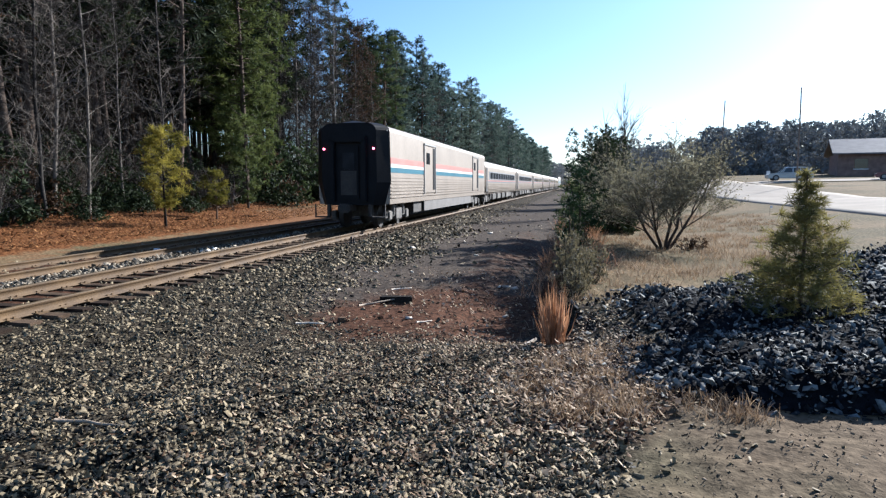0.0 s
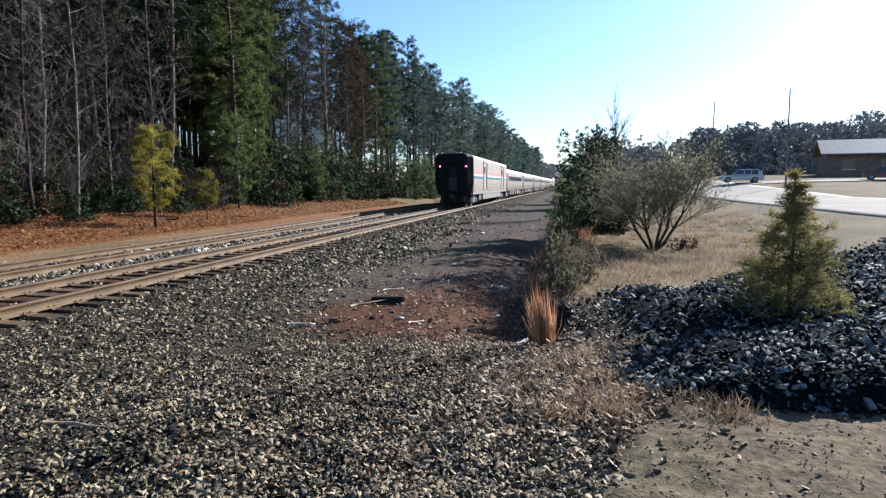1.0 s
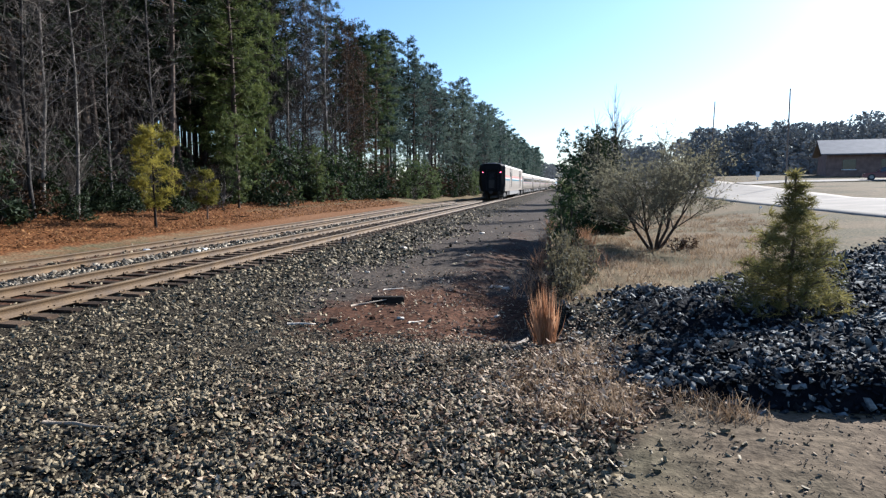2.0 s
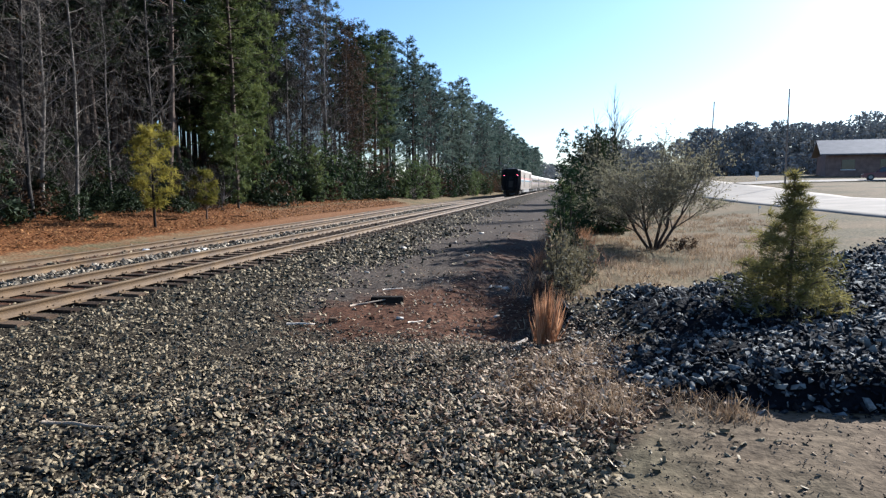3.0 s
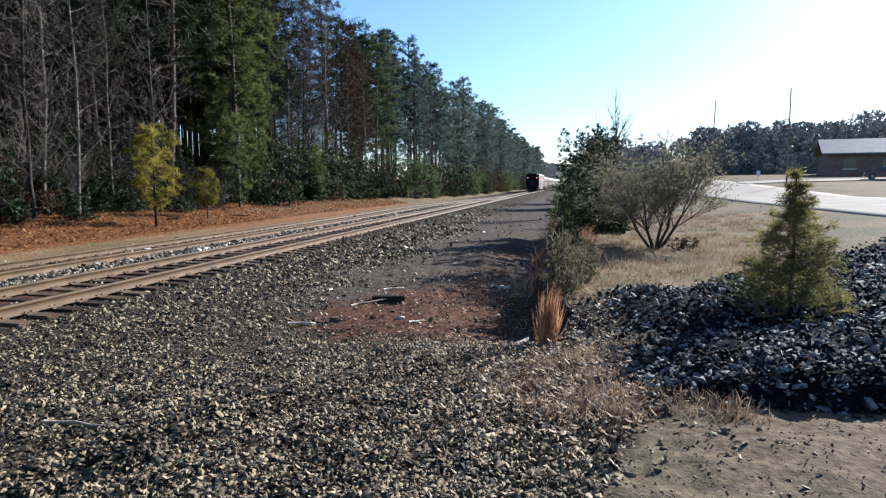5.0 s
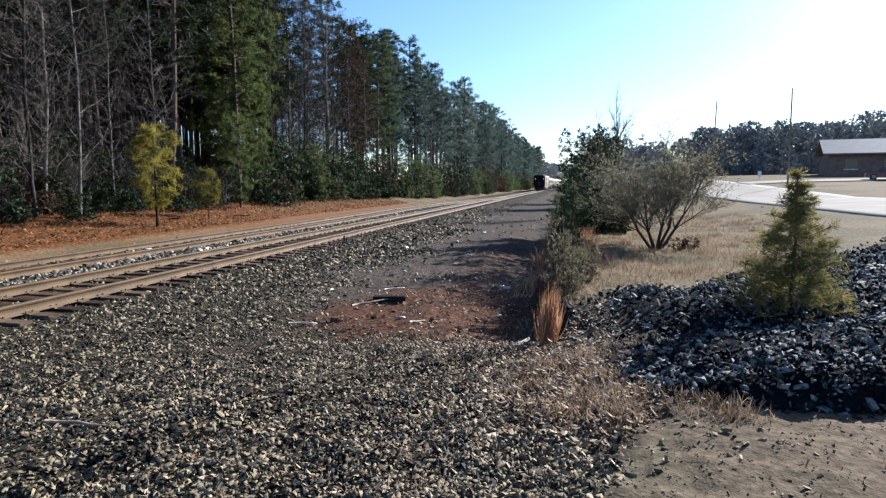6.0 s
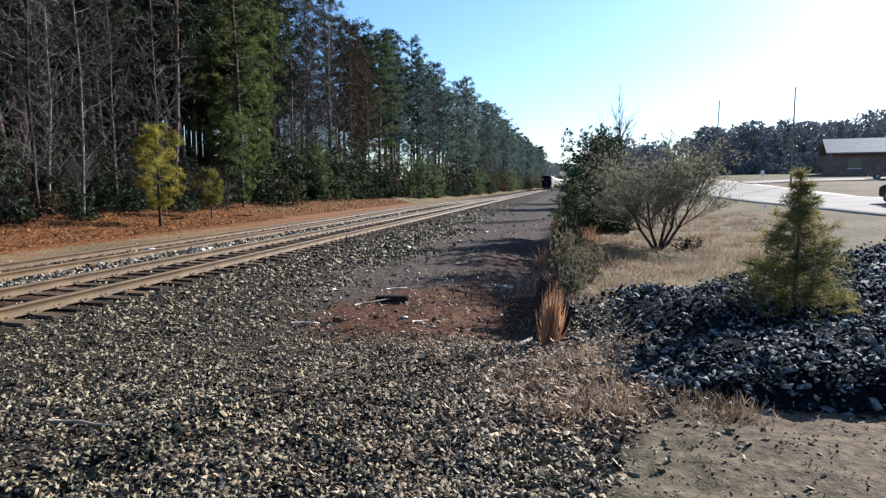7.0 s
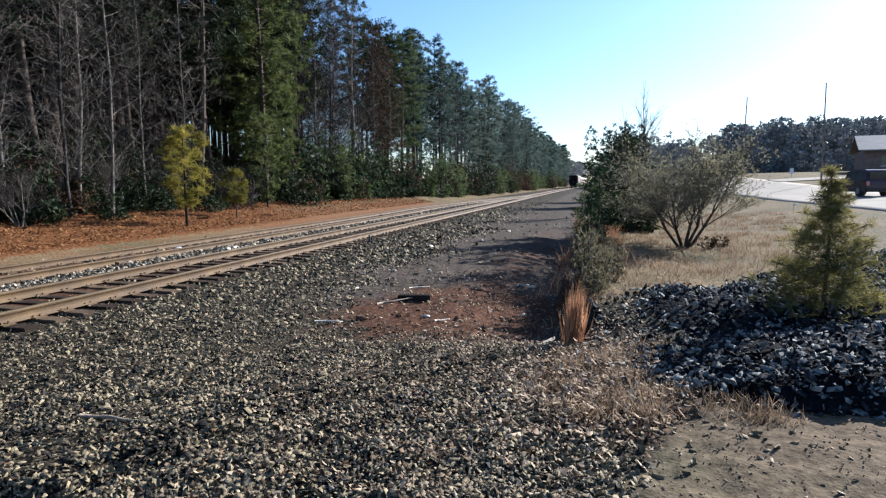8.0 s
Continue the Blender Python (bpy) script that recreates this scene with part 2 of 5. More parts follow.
def ground_z(x, y):
    """Height of the ground."""
    x, y = np.asarray(x, float), np.asarray(y, float)
    u = x - bend(y)
    z = np.interp(u, [-60, -30, -21, -17, -15.6, -15.0, -14.6, -11.6, -10.6, -10.0, -7.35, -6.6, -5, -3, -1, 0.4, 3, 8, 13, 20, 26, 42, 80, 400],
                  [1.6, 1.3, 0.75, 0.22, -0.06, -0.10, -0.125, -0.125, 0.0, 0.055, 0.03, -0.01, -0.08, -0.16, -0.13, 0.02, 0.16, 0.32, 0.68, 1.02, 1.25, 1.5, 2.4, 6])
    z = np.where((u > -15.6) & (u < -9), np.maximum(z, (0.055 - 0.10 * np.maximum(0, np.abs(u - FAR_X - far_shift(y)) - 1.3)) * smooth01(34, 60, y) + z * (1 - smooth01(34, 60, y))), z)
    near = smooth01(8.5, 4.0, y) * smooth01(-6.5, -4.5, u)
    z = z + near * np.interp(u, [-7, -3, -1, 0.4, 3, 8], [0.05, 0.30, 0.32, 0.18, 0.04, 0])
    z = z + smooth01(8, 22, u) * 0.036 * np.clip(y - 50, 0, 60)
    # a cut bank between the turf and the clay ditch
    lip = -0.35 + 0.22 * np.sin(y * 0.9) + 0.10 * np.sin(y * 2.3 + 1)
    z = z + (0.20 * smooth01(lip - 0.05, lip + 0.12, u) - 0.32 * smooth01(lip - 2.2, lip - 0.6, u) * smooth01(lip + 0.12, lip - 0.05, u)) * smooth01(7.6, 9.0, y) * smooth01(34, 22, y) * smooth01(2.5, 1.0, u)
    # lumpy gravel in the foreground
    z = z + (0.028 * wobble(x, y, 3.1) + 0.02 * wobble(x + 3, y, 5.7)) * smooth01(-6.9, -6.2, u) * smooth01(26, 14, y) * smooth01(3, 1.5, x)
    rut = rut_offset(x, y)
    z = z - 0.20 * np.exp(-(rut / 0.08) ** 2) + 0.03 * np.exp(-((rut - 0.26) / 0.12) ** 2) + 0.075 * np.exp(-((rut + 0.17) / 0.07) ** 2)
    z = z + 0.02 * wobble(x, y, 0.9) * smooth01(-7, -6, u) + 0.07 * wobble(x, y, 0.35) * smooth01(-16, -18, u)
    z = z + 0.004 * np.maximum(0, np.hypot(x, y) - 150) * smooth01(60, 200, np.abs(u))
    return z


def g(x, y):
    return float(ground_z(x, y))


# ---- ground ----
GROUND = bpy.data.materials.new("ground_earth")


def ground_material():
    """Grey grit, red clay, straw-coloured turf, leaf litter and bare brown earth, laid out by the zone attribute."""
    m = GROUND
    m.use_nodes = True
    n, l = m.node_tree.nodes, m.node_tree.links
    b = n["Principled BSDF"]
    b.inputs["Roughness"].default_value, b.inputs["Specular IOR Level"].default_value = 0.95, 0.04
    co = n.new("ShaderNodeTexCoord")

    def noise_tex(scale, detail=6):
        t = n.new("ShaderNodeTexNoise")
        t.inputs["Scale"].default_value, t.inputs["Detail"].default_value = scale, detail
        l.new(co.outputs["Object"], t.inputs["Vector"])
        return t.outputs["Fac"]

    def ramp(fac, stops):
        r = n.new("ShaderNodeValToRGB")
        els = r.color_ramp.elements
        while len(els) < len(stops):
            els.new(0.5)
        for e, (p, c) in zip(els, stops):
            e.position, e.color = p, (*c, 1)
        l.new(fac, r.inputs[0])
        return r.outputs[0]

    def mix(fac, a, c):
        x = n.new("ShaderNodeMix")
        x.data_type = "RGBA"
        l.new(fac, x.inputs[0])
        l.new(a, x.inputs[6])
        l.new(c, x.inputs[7])
        return x.outputs[2]

    big, mid, fine, grit = noise_tex(0.35), noise_tex(2.2), noise_tex(14), noise_tex(38, 2)
    # grit darkened to near black to deepen the shade between the stones
    ballast = ramp(grit, [(0.38, (0.004, 0.003, 0.002)), (0.5, (0.024, 0.0195, 0.0135)), (0.66, (0.10, 0.081, 0.054))])
    clay = ramp(fine, [(0.35, (0.026, 0.013, 0.008)), (0.65, (0.105, 0.052, 0.030))])
    tan = ramp(fine, [(0.3, (0.085, 0.04, 0.019)), (0.5, (0.15, 0.076, 0.037)), (0.7, (0.23, 0.128, 0.067))])
    dirt = ramp(fine, [(0.3, (0.022, 0.017, 0.013)), (0.5, (0.058, 0.046, 0.036)), (0.7, (0.115, 0.093, 0.073))])
    turf = ramp(fine, [(0.3, (0.085, 0.06, 0.032)), (0.5, (0.145, 0.105, 0.057)), (0.7, (0.225, 0.165, 0.095))])
    patchy = n.new("ShaderNodeMapRange")
    patchy.inputs[1].default_value, patchy.inputs[2].default_value = 0.42, 0.62
    l.new(big, patchy.inputs[0])
    turf = mix(patchy.outputs[0], turf, ramp(fine, [(0.3, (0.045, 0.039, 0.02)), (0.5, (0.095, 0.078, 0.041)), (0.7, (0.17, 0.135, 0.077))]))
    litter = ramp(fine, [(0.32, (0.03, 0.012, 0.005)), (0.5, (0.105, 0.043, 0.016)), (0.68, (0.21, 0.098, 0.04))])
    earth = mix(patchy.outputs[0], ramp(fine, [(0.3, (0.07, 0.05, 0.032)), (0.7, (0.175, 0.128, 0.084))]), ramp(fine, [(0.3, (0.045, 0.038, 0.023)), (0.7, (0.14, 0.115, 0.07))]))
    at = n.new("ShaderNodeAttribute")
    at.attribute_name = "zone"
    at2 = n.new("ShaderNodeAttribute")
    at2.attribute_name = "zone_more"
    sep, sep2 = n.new("ShaderNodeSeparateColor"), n.new("ShaderNodeSeparateColor")
    l.new(at.outputs["Color"], sep.inputs[0])
    l.new(at2.outputs["Color"], sep2.inputs[0])

    def ragged(value):
        a = n.new("ShaderNodeMath")
        a.operation = "MULTIPLY_ADD"
        l.new(mid, a.inputs[0])
        a.inputs[1].default_value = 0.9
        l.new(value, a.inputs[2])
        s = n.new("ShaderNodeMapRange")
        s.inputs[1].default_value, s.inputs[2].default_value = 0.78, 1.12
        l.new(a.outputs[0], s.inputs[0])
        return s.outputs[0]

    c = mix(ragged(sep.outputs[0]), turf, ballast)
    c = mix(ragged(sep2.outputs[2]), c, dirt)
    c = mix(ragged(sep.outputs[1]), c, clay)
    c = mix(ragged(sep2.outputs[1]), c, tan)
    c = mix(ragged(sep.outputs[2]), c, litter)
    c = mix(ragged(sep2.outputs[0]), c, earth)
    l.new(c, b.inputs["Base Color"])
    bp = n.new("ShaderNodeBump")
    bp.inputs["Strength"].default_value, bp.inputs["Distance"].default_value = 0.4, 0.02
    ad = n.new("ShaderNodeMath")
    l.new(fine, ad.inputs[0])
    l.new(grit, ad.inputs[1])
    l.new(ad.outputs[0], bp.inputs["Height"])
    l.new(bp.outputs[0], b.inputs["Normal"])


def zones(x, y):
    """Shares of ballast, red clay, leaf litter, bare earth, tan clay and dark dirt."""
    u = x - bend(y)
    edge = -4.3 + 0.45 * np.sin(y * 0.8) + 0.3 * np.sin(y * 2.1 + 1) + 2.2 * smooth01(9.5, 7.5, y)
    ballast = smooth01(-14.9, -14.5, u) * smooth01(edge + 0.5, edge - 0.7, u)
    fore = smooth01(8.8, 8.2, y - 0.3 * (x + 3) + 0.16 * np.sin(2.3 * x) + 0.1 * np.sin(5.1 * x + 1)) * smooth01(1.2, 0.2, x + (y - 3.3) * -0.25) * smooth01(-9, -7, u)
    ballast = np.maximum(ballast, fore)
    dirt = smooth01(edge - 1.3, edge - 0.3, u) * smooth01(0.2, -0.7, u) * smooth01(8.0, 9.0, y)
    clod = 0.25 * np.sin(1.9 * y) * np.cos(2.3 * x)
    clay = np.exp(-(((x + 2.2 - (y - 10) * 0.26) / 1.9) ** 2 + ((y - 10.4) / 2.6) ** 2)) * (1.3 + clod)
    clay = np.maximum(clay, 0.62 * np.exp(-((x - 0.2 - (5.8 - y) * 0.15) / 0.9) ** 2) * smooth01(3.6, 4.6, y) * smooth01(9, 7, y))
    clay = np.maximum(clay, 0.5 * np.exp(-(((u + 2.0) / 1.2) ** 2)) * smooth01(9, 12, y) * smooth01(40, 20, y))
    for cx in (TRACK_X, FAR_X + far_shift(y)):
        clay = np.maximum(clay, 0.75 * smooth01(0.85, 0.7, np.abs(u - cx)))
    tan = smooth01(-19.5, -17.5, u) * smooth01(-14.7, -15.1, u) * (0.45 + 0.6 * smooth01(22, 34, y)) * smooth01(70, 48, y)
    litter = smooth01(-15.2, -16.6, u) * (1 - 0.75 * smooth01(25, 38, y) * smooth01(-20, -18.5, u))
    bare = smooth01(5.6, 4.7, y - 0.05 * x) * smooth01(-0.5, 0.4, x + (3.3 - y) * 0.5)
    return ballast, clay, litter, bare, tan, dirt


def build_ground():
    ground_material()
    far = [160, 200, 260, 340, 450, 600, 900, 1400, 2400]
    xs = np.concatenate([-np.array(far[::-1]), np.arange(-140, -22, 4), np.arange(-22, -16, 0.5), np.arange(-16, -4, 0.2), np.arange(-4, 1, 0.055), np.arange(1, 8, 0.2), np.arange(8, 30, 0.6), np.arange(30, 140, 4), far])
    ys = np.concatenate([[-2400, -900, -300, -120, -60, -30, -15, -8], np.arange(-4, 2.6, 0.3), np.arange(2.6, 7.6, 0.06), np.arange(7.6, 24, 0.2), np.arange(24, 60, 0.8), np.arange(60, 160, 3), far])
    X, Y = np.meshgrid(xs, ys)
    Z = ground_z(X, Y)
    nx, ny = len(xs), len(ys)
    i = np.arange(nx * ny).reshape(ny, nx)
    F = np.stack([i[:-1, :-1], i[:-1, 1:], i[1:, 1:], i[1:, :-1]], -1).reshape(-1, 4)
    me = mesh_np("ground", np.stack([X, Y, Z], -1).reshape(-1, 3), F, GROUND, smooth=True)
    b, c, lf, e, tan, dirt = (a.ravel() for a in zones(X, Y))
    for name, cols in (("zone", (b, c, lf)), ("zone_more", (e, tan, dirt))):
        at = me.color_attributes.new(name, "FLOAT_COLOR", "POINT")
        at.data.foreach_set("color", np.stack([*cols, np.ones_like(b)], -1).astype(np.float32).ravel())
    return tagged(put("ground", me), "sloping railside ground of grit, red clay, litter and dry turf", "ground", kind="structure")


ground = build_ground()

# ---- road ----
ROAD_NEAR = 12.7


def build_road():
    ys = np.concatenate([np.arange(-20, 90, 2.0), np.arange(90, 400, 10)])
    V, F = [], []
    for y in ys:
        wide = 8.2
        for k in range(9):
            x = ROAD_NEAR + wide * k / 8
            V.append((x, y, g(x, y) + 0.03))
        V.append((ROAD_NEAR + wide, y, g(ROAD_NEAR + wide, y) - 0.2))
        V.append((ROAD_NEAR, y, g(ROAD_NEAR, y) - 0.2))
    k = 11
    for j in range(len(ys) - 1):
        for a in range(k):
            F.append((j * k + a, j * k + (a + 1) % k, (j + 1) * k + (a + 1) % k, (j + 1) * k + a))
    tagged(put("road", mesh_np("road", V, F, ASPHALT)), "pale sunlit road running beside the railway", "road", kind="structure")
    # a side road that climbs away beyond the grass strip
    V, F = [], []
    xs = np.arange(20.5, 110, 3.0)
    for x in xs:
        y0 = 76 + 0.10 * (x - 22)
        for y in (y0, y0 + 3, y0 + 6):
            V.append((x, y, g(x, y) + 0.09))
    for j in range(len(xs) - 1):
        for a in range(2):
            F.append((j * 3 + a, j * 3 + a + 1, (j + 1) * 3 + a + 1, (j + 1) * 3 + a))
    tagged(put("side_road", mesh_np("side_road", V, F, ASPHALT)), "pale side road climbing from the main road", "road", kind="structure")


build_road()


# ---- tracks ----
def sweep(profile, x0, z0, ys, far=False):
    """A closed profile (x, z) drawn along the bending line."""
    V, F = [], []
    k = len(profile)
    for y in ys:
        dx, dz = (float(far_shift(y)), float(far_rise(y)) + 0.004) if far else (0.0, 0.0)
        V += [(x0 + dx + float(bend(y)) + px, y, z0 + dz + pz) for px, pz in profile]
    for j in range(len(ys) - 1):
        for a in range(k):
            F.append((j * k + a, j * k + (a + 1) % k, (j + 1) * k + (a + 1) % k, (j + 1) * k + a))
    return V, F


def build_rails():
    prof = [(-0.075, -0.172), (0.075, -0.172), (0.075, -0.160), (0.018, -0.140), (0.010, -0.125), (0.010, -0.055), (0.036, -0.040), (0.037, -0.008), (0.030, 0.0),
            (-0.030, 0.0), (-0.037, -0.008), (-0.036, -0.040), (-0.010, -0.055), (-0.010, -0.125), (-0.018, -0.140), (-0.075, -0.160)]
    ys = np.concatenate([np.arange(-30, 100, 2.0), np.arange(100, 700, 12)])
    for cx, z, kind in ((TRACK_X, RAIL_Z, "near"), (FAR_X, FAR_Z, "far")):
        for s in (-0.7525, 0.7525):
            V, F = sweep(prof, cx + s, z, ys if kind == "near" else ys[ys < 90], kind == "far")
            fm = [1 if (i % 16) in (7, 8, 9) else 0 for i in range(len(F))]
            tagged(put("rail", mesh_np("rail", V, F, [RAIL_SIDE, RAIL_TOP], fm)), "rusty steel rail, its running surface coloured for the dark trees it mirrors", "rail", "rails of the two tracks", "structure")


build_rails()


def build_ties():
    rng = random.Random(4)
    for cx, z, name in ((TRACK_X, RAIL_Z, "near_track_bed"), (FAR_X, FAR_Z, "far_track_bed")):
        bed = tagged(new(name), "row of weathered wooden ties in ballast", "track bed", kind="structure")
        bm = bx(-1.3, 1.3, -0.115, 0.115, -0.17, 0, 0.012)
        base = bpy.data.meshes.new("tie")
        bm.to_mesh(base)
        bm.free()
        base.materials.append(TIE)
        bm = bmesh.new()
        for s in (-0.7525, 0.7525):
            box(bm, s - 0.18, s + 0.18, -0.095, 0.095, 0, 0.014)
            for a, b in ((-0.10, -0.05), (0.10, 0.05), (0.10, -0.06)):
                box(bm, s + a - 0.012, s + a + 0.012, b - 0.012, b + 0.012, 0.01, 0.045)
        plate = bpy.data.meshes.new("tie_plate")
        bm.to_mesh(plate)
        bm.free()
        plate.materials.append(RAIL_SIDE)
        n = 0
        y = -4.0
        V, F = [], []
        while y < 190:
            far = cx == FAR_X
            if far and y > 72:
                break
            x = cx + float(bend(y)) + rng.uniform(-0.07, 0.07) + (float(far_shift(y)) if far else 0.0)
            zz = z - 0.172 + rng.uniform(-0.006, 0.002) + (float(far_rise(y)) if far else 0.0)
            if n < 130:
                ob = put("tie", base, bed)
                ob.matrix_basis = pose(x, y, zz, 0, 0, rng.uniform(-1.5, 1.5))
                if y < 30:
                    put("tie_plate", plate, ob)
            else:
                o = len(V)
                V += [(x + a * 1.3, y + b * 0.115, zz + c) for c in (-0.1, 0) for a, b in ((-1, -1), (1, -1), (1, 1), (-1, 1))]
                F += [(o + 4, o + 5, o + 6, o + 7), (o, o + 1, o + 5, o + 4), (o + 1, o + 2, o + 6, o + 5), (o + 3, o, o + 4, o + 7)]
            n += 1
            y += 0.50 + rng.uniform(-0.03, 0.03)
        if V:
            tagged(put("far_ties", mesh_np("far_ties", V, F, TIE), bed), kind="stuff")


build_ties()


# ---- the train ----
SPEED, REAR_Y, CAR = 23.68, 22.56, 25.9


def hull(half, z0, z1, y0, y1, round_top=0.55, lean=0.0, steps=6):
    """Side-to-side outline of a rail car body: straight or leaning sides, rounded roof; drawn from y0 to y1 with closed ends."""
    pts = [(half - lean, z0), (half, z0 + 0.9), (half - lean * 0.3, z1 - round_top)]
    for i in range(1, steps + 1):
        a = i / steps * math.pi / 2
        pts.append((half - lean * 0.3 - (half * 0.62) * (1 - math.cos(a)), z1 - round_top + round_top * 0.8 * math.sin(a)))
    pts.append((0, z1))
    ring = pts + [(-x, z) for x, z in pts[-2::-1]]
    bm = bmesh.new()
    a = [bm.verts.new((x, y0, z)) for x, z in ring]
    b = [bm.verts.new((x, y1, z)) for x, z in ring]
    k = len(ring)
    for i in range(k):
        bm.faces.new((a[i], a[(i + 1) % k], b[(i + 1) % k], b[i]))
    bm.faces.new(a[::-1])
    bm.faces.new(b)
    bmesh.ops.recalc_face_normals(bm, faces=bm.faces)
    return bm


def bogie(parent, y, name="bogie"):
    bm = bmesh.new()
    for s in (-1, 1):
        box(bm, s * 1.12 - 0.09, s * 1.12 + 0.09, y - 1.55, y + 1.55, 0.42, 0.66, 0.03)
        box(bm, s * 1.14 - 0.12, s * 1.14 + 0.12, y - 0.45, y + 0.45, 0.28, 0.8, 0.04)
        for d in (-1.25, 1.25):
            box(bm, s * 1.15 - 0.13, s * 1.15 + 0.13, y + d - 0.2, y + d + 0.2, 0.3, 0.68, 0.04)
            cyl(bm, (s * 1.15, y + d * 0.55, 0.5), (s * 1.15, y + d * 0.55, 0.95), 0.13)
    box(bm, -1.1, 1.1, y - 0.3, y + 0.3, 0.4, 0.85)
    b = part(name, bm, BOGIE, parent)
    for d in (-1.25, 1.25):
        for s in (-1, 1):
            w = cyl(bmesh.new(), (s * 0.70, y + d, 0.46), (s * 0.83, y + d, 0.46), 0.46, seg=20)
            cyl(w, (s * 0.62, y + d, 0.46), (s * 0.70, y + d, 0.46), 0.49, seg=20)
            part("wheel", w, UNDER, b)


def baggage_car():
    car = tagged(new("baggage_car"), "stainless baggage car with red and blue stripes, black end wall", "train car", "cars of the train")
    h = 1.53
    part("body", hull(h, 0.98, 4.27, 0.53, CAR - 0.3, 0.42, 0.03), STEEL, car)
    end = hull(h + 0.02, 0.95, 4.30, 0.0, 0.55, 0.42, 0.10)
    # chamfer the rear face so that its sides turn inwards
    for v in end.verts:
        if v.co.y < 0.01:
            v.co.x *= 0.74 if abs(v.co.x) > 1.0 else 1.0
            v.co.z = min(v.co.z, 4.16)
        if v.co.z < 1.2:
            v.co.x *= 0.90
    e = part("end_wall", end, BLACK_END, car, "black end wall with chamfered corners")
    d = bx(-0.42, 0.42, -0.06, 0.02, 1.2, 3.25, 0.02)
    d = part("end_door", d, BLACK_END, e)
    part("door_window", bx(-0.24, 0.24, -0.075, -0.06, 2.35, 3.0, 0.004), DULL_GLASS, d, "dull dark window")
    part("kick_plate", bx(-0.33, 0.33, -0.072, -0.06, 1.35, 2.3, 0.004), UNDER, d)
    dia = bmesh.new()
    for s in (-1, 1):
        box(dia, s * 0.66 - 0.1, s * 0.66 + 0.1, -0.2, 0.05, 1.1, 3.55, 0.03)
    box(dia, -0.76, 0.76, -0.2, 0.05, 3.4, 3.65, 0.03)
    part("diaphragm", dia, BLACK_END, e)
    for s in (-1, 1):
        part("marker_lamp", cy((s * 1.03, -0.05, 3.16), (s * 1.03, 0.04, 3.16), 0.042, seg=12), RED_LAMP, e, "glowing red marker lamp")
    for s in (-1, 1):
        st = bmesh.new()
        box(st, s * 1.2 - 0.28, s * 1.2 + 0.28, -0.02, 0.3, 0.45, 0.5)
        for k in (-0.26, 0.26):
            box(st, s * 1.2 + k - 0.02, s * 1.2 + k + 0.02, 0.0, 0.05, 0.45, 1.0)
        box(st, s * 0.85 - 0.04, s * 0.85 + 0.04, -0.1, 0.1, 0.5, 0.98)
        part("end_step", st, UNDER, car)
    cp = bx(-0.14, 0.14, -0.55, 0.4, 0.72, 0.98, 0.03)
    box(cp, -0.22, 0.22, -0.72, -0.45, 0.68, 1.02, 0.05)
    part("coupler", cp, UNDER, car)
    doors = (5.9, 19.8)
    for s in (-1, 1):
        x = s * (h + 0.006)
        for z0, z1, m, nm in ((2.59, 2.83, RED, "red_stripe"), (2.44, 2.585, WHITE, "white_stripe"), (2.24, 2.435, BLUE, "blue_stripe")):
            for a, b in ((0.58, doors[0] - 0.02), (doors[0] + 2.42, doors[1] - 0.02), (doors[1] + 2.42, CAR - 0.9)):
                part(nm, bx(min(x, x - s * 0.008), max(x, x - s * 0.008), a, b, z0, z1), m, car)
        for k in range(7):
            z = 1.22 + k * 0.135
            part("flute", bx(min(s * h, s * (h + 0.016)), max(s * h, s * (h + 0.016)), 0.58, CAR - 0.9, z, z + 0.055), STEEL, car)
        part("roof_rail", bx(s * 1.42 - 0.03, s * 1.42 + 0.03, 0.4, CAR - 0.6, 3.86, 3.9), STEEL_ROOF, car)
        for y in doors:
            dr = part("baggage_door", bx(min(s * h, s * (h + 0.03)), max(s * h, s * (h + 0.03)), y + 0.1, y + 2.3, 1.35, 3.62, 0.012), STEEL, car, "sliding stainless baggage door")
            fr = bmesh.new()
            for a in (y, y + 2.34):
                box(fr, s * h - 0.03, s * h + 0.05, a, a + 0.07, 1.3, 3.72)
            box(fr, s * h - 0.03, s * h + 0.05, y, y + 2.41, 3.66, 3.74)
            part("door_frame", fr, STEEL_ROOF, dr)
            part("door_window", bx(min(s * (h + .031), s * (h + 0.04)), max(s * (h + .031), s * (h + 0.04)), y + 0.4, y + 1.1, 2.75, 3.3, 0.003), GLASS_DARK, dr)
            # raised black panel in place of the shade inside the door gap
            part("recess", bx(min(s * (h + .032), s * (h + 0.055)), max(s * (h + .032), s * (h + 0.055)), y + 1.75, y + 2.25, 1.5, 3.58, 0.004), BLACK_END, dr, "black panel painting the shade in the open door gap")
        part("side_sill", bx(s * 1.44 - 0.03, s * 1.44 + 0.03, 6.2, CAR - 6.4, 0.48, 1.0, 0.01), SKIRT, car)
    part("underframe", bx(-1.35, 1.35, 4.6, CAR - 4.6, 0.45, 1.0, 0.03), UNDER, car)
    vents = bmesh.new()
    for k in range(7):
        box(vents, -0.25, 0.25, 2 + k * 3.4, 2.5 + k * 3.4, 4.2, 4.36, 0.03)
    part("roof_vent", vents, STEEL_ROOF, car)
    for y in (2.6, CAR - 2.9):
        bogie(car, y)
    part("end_diaphragm", bx(-0.8, 0.8, CAR - 0.32, CAR - 0.02, 1.1, 3.7, 0.05), RUBBER, car)
    return car


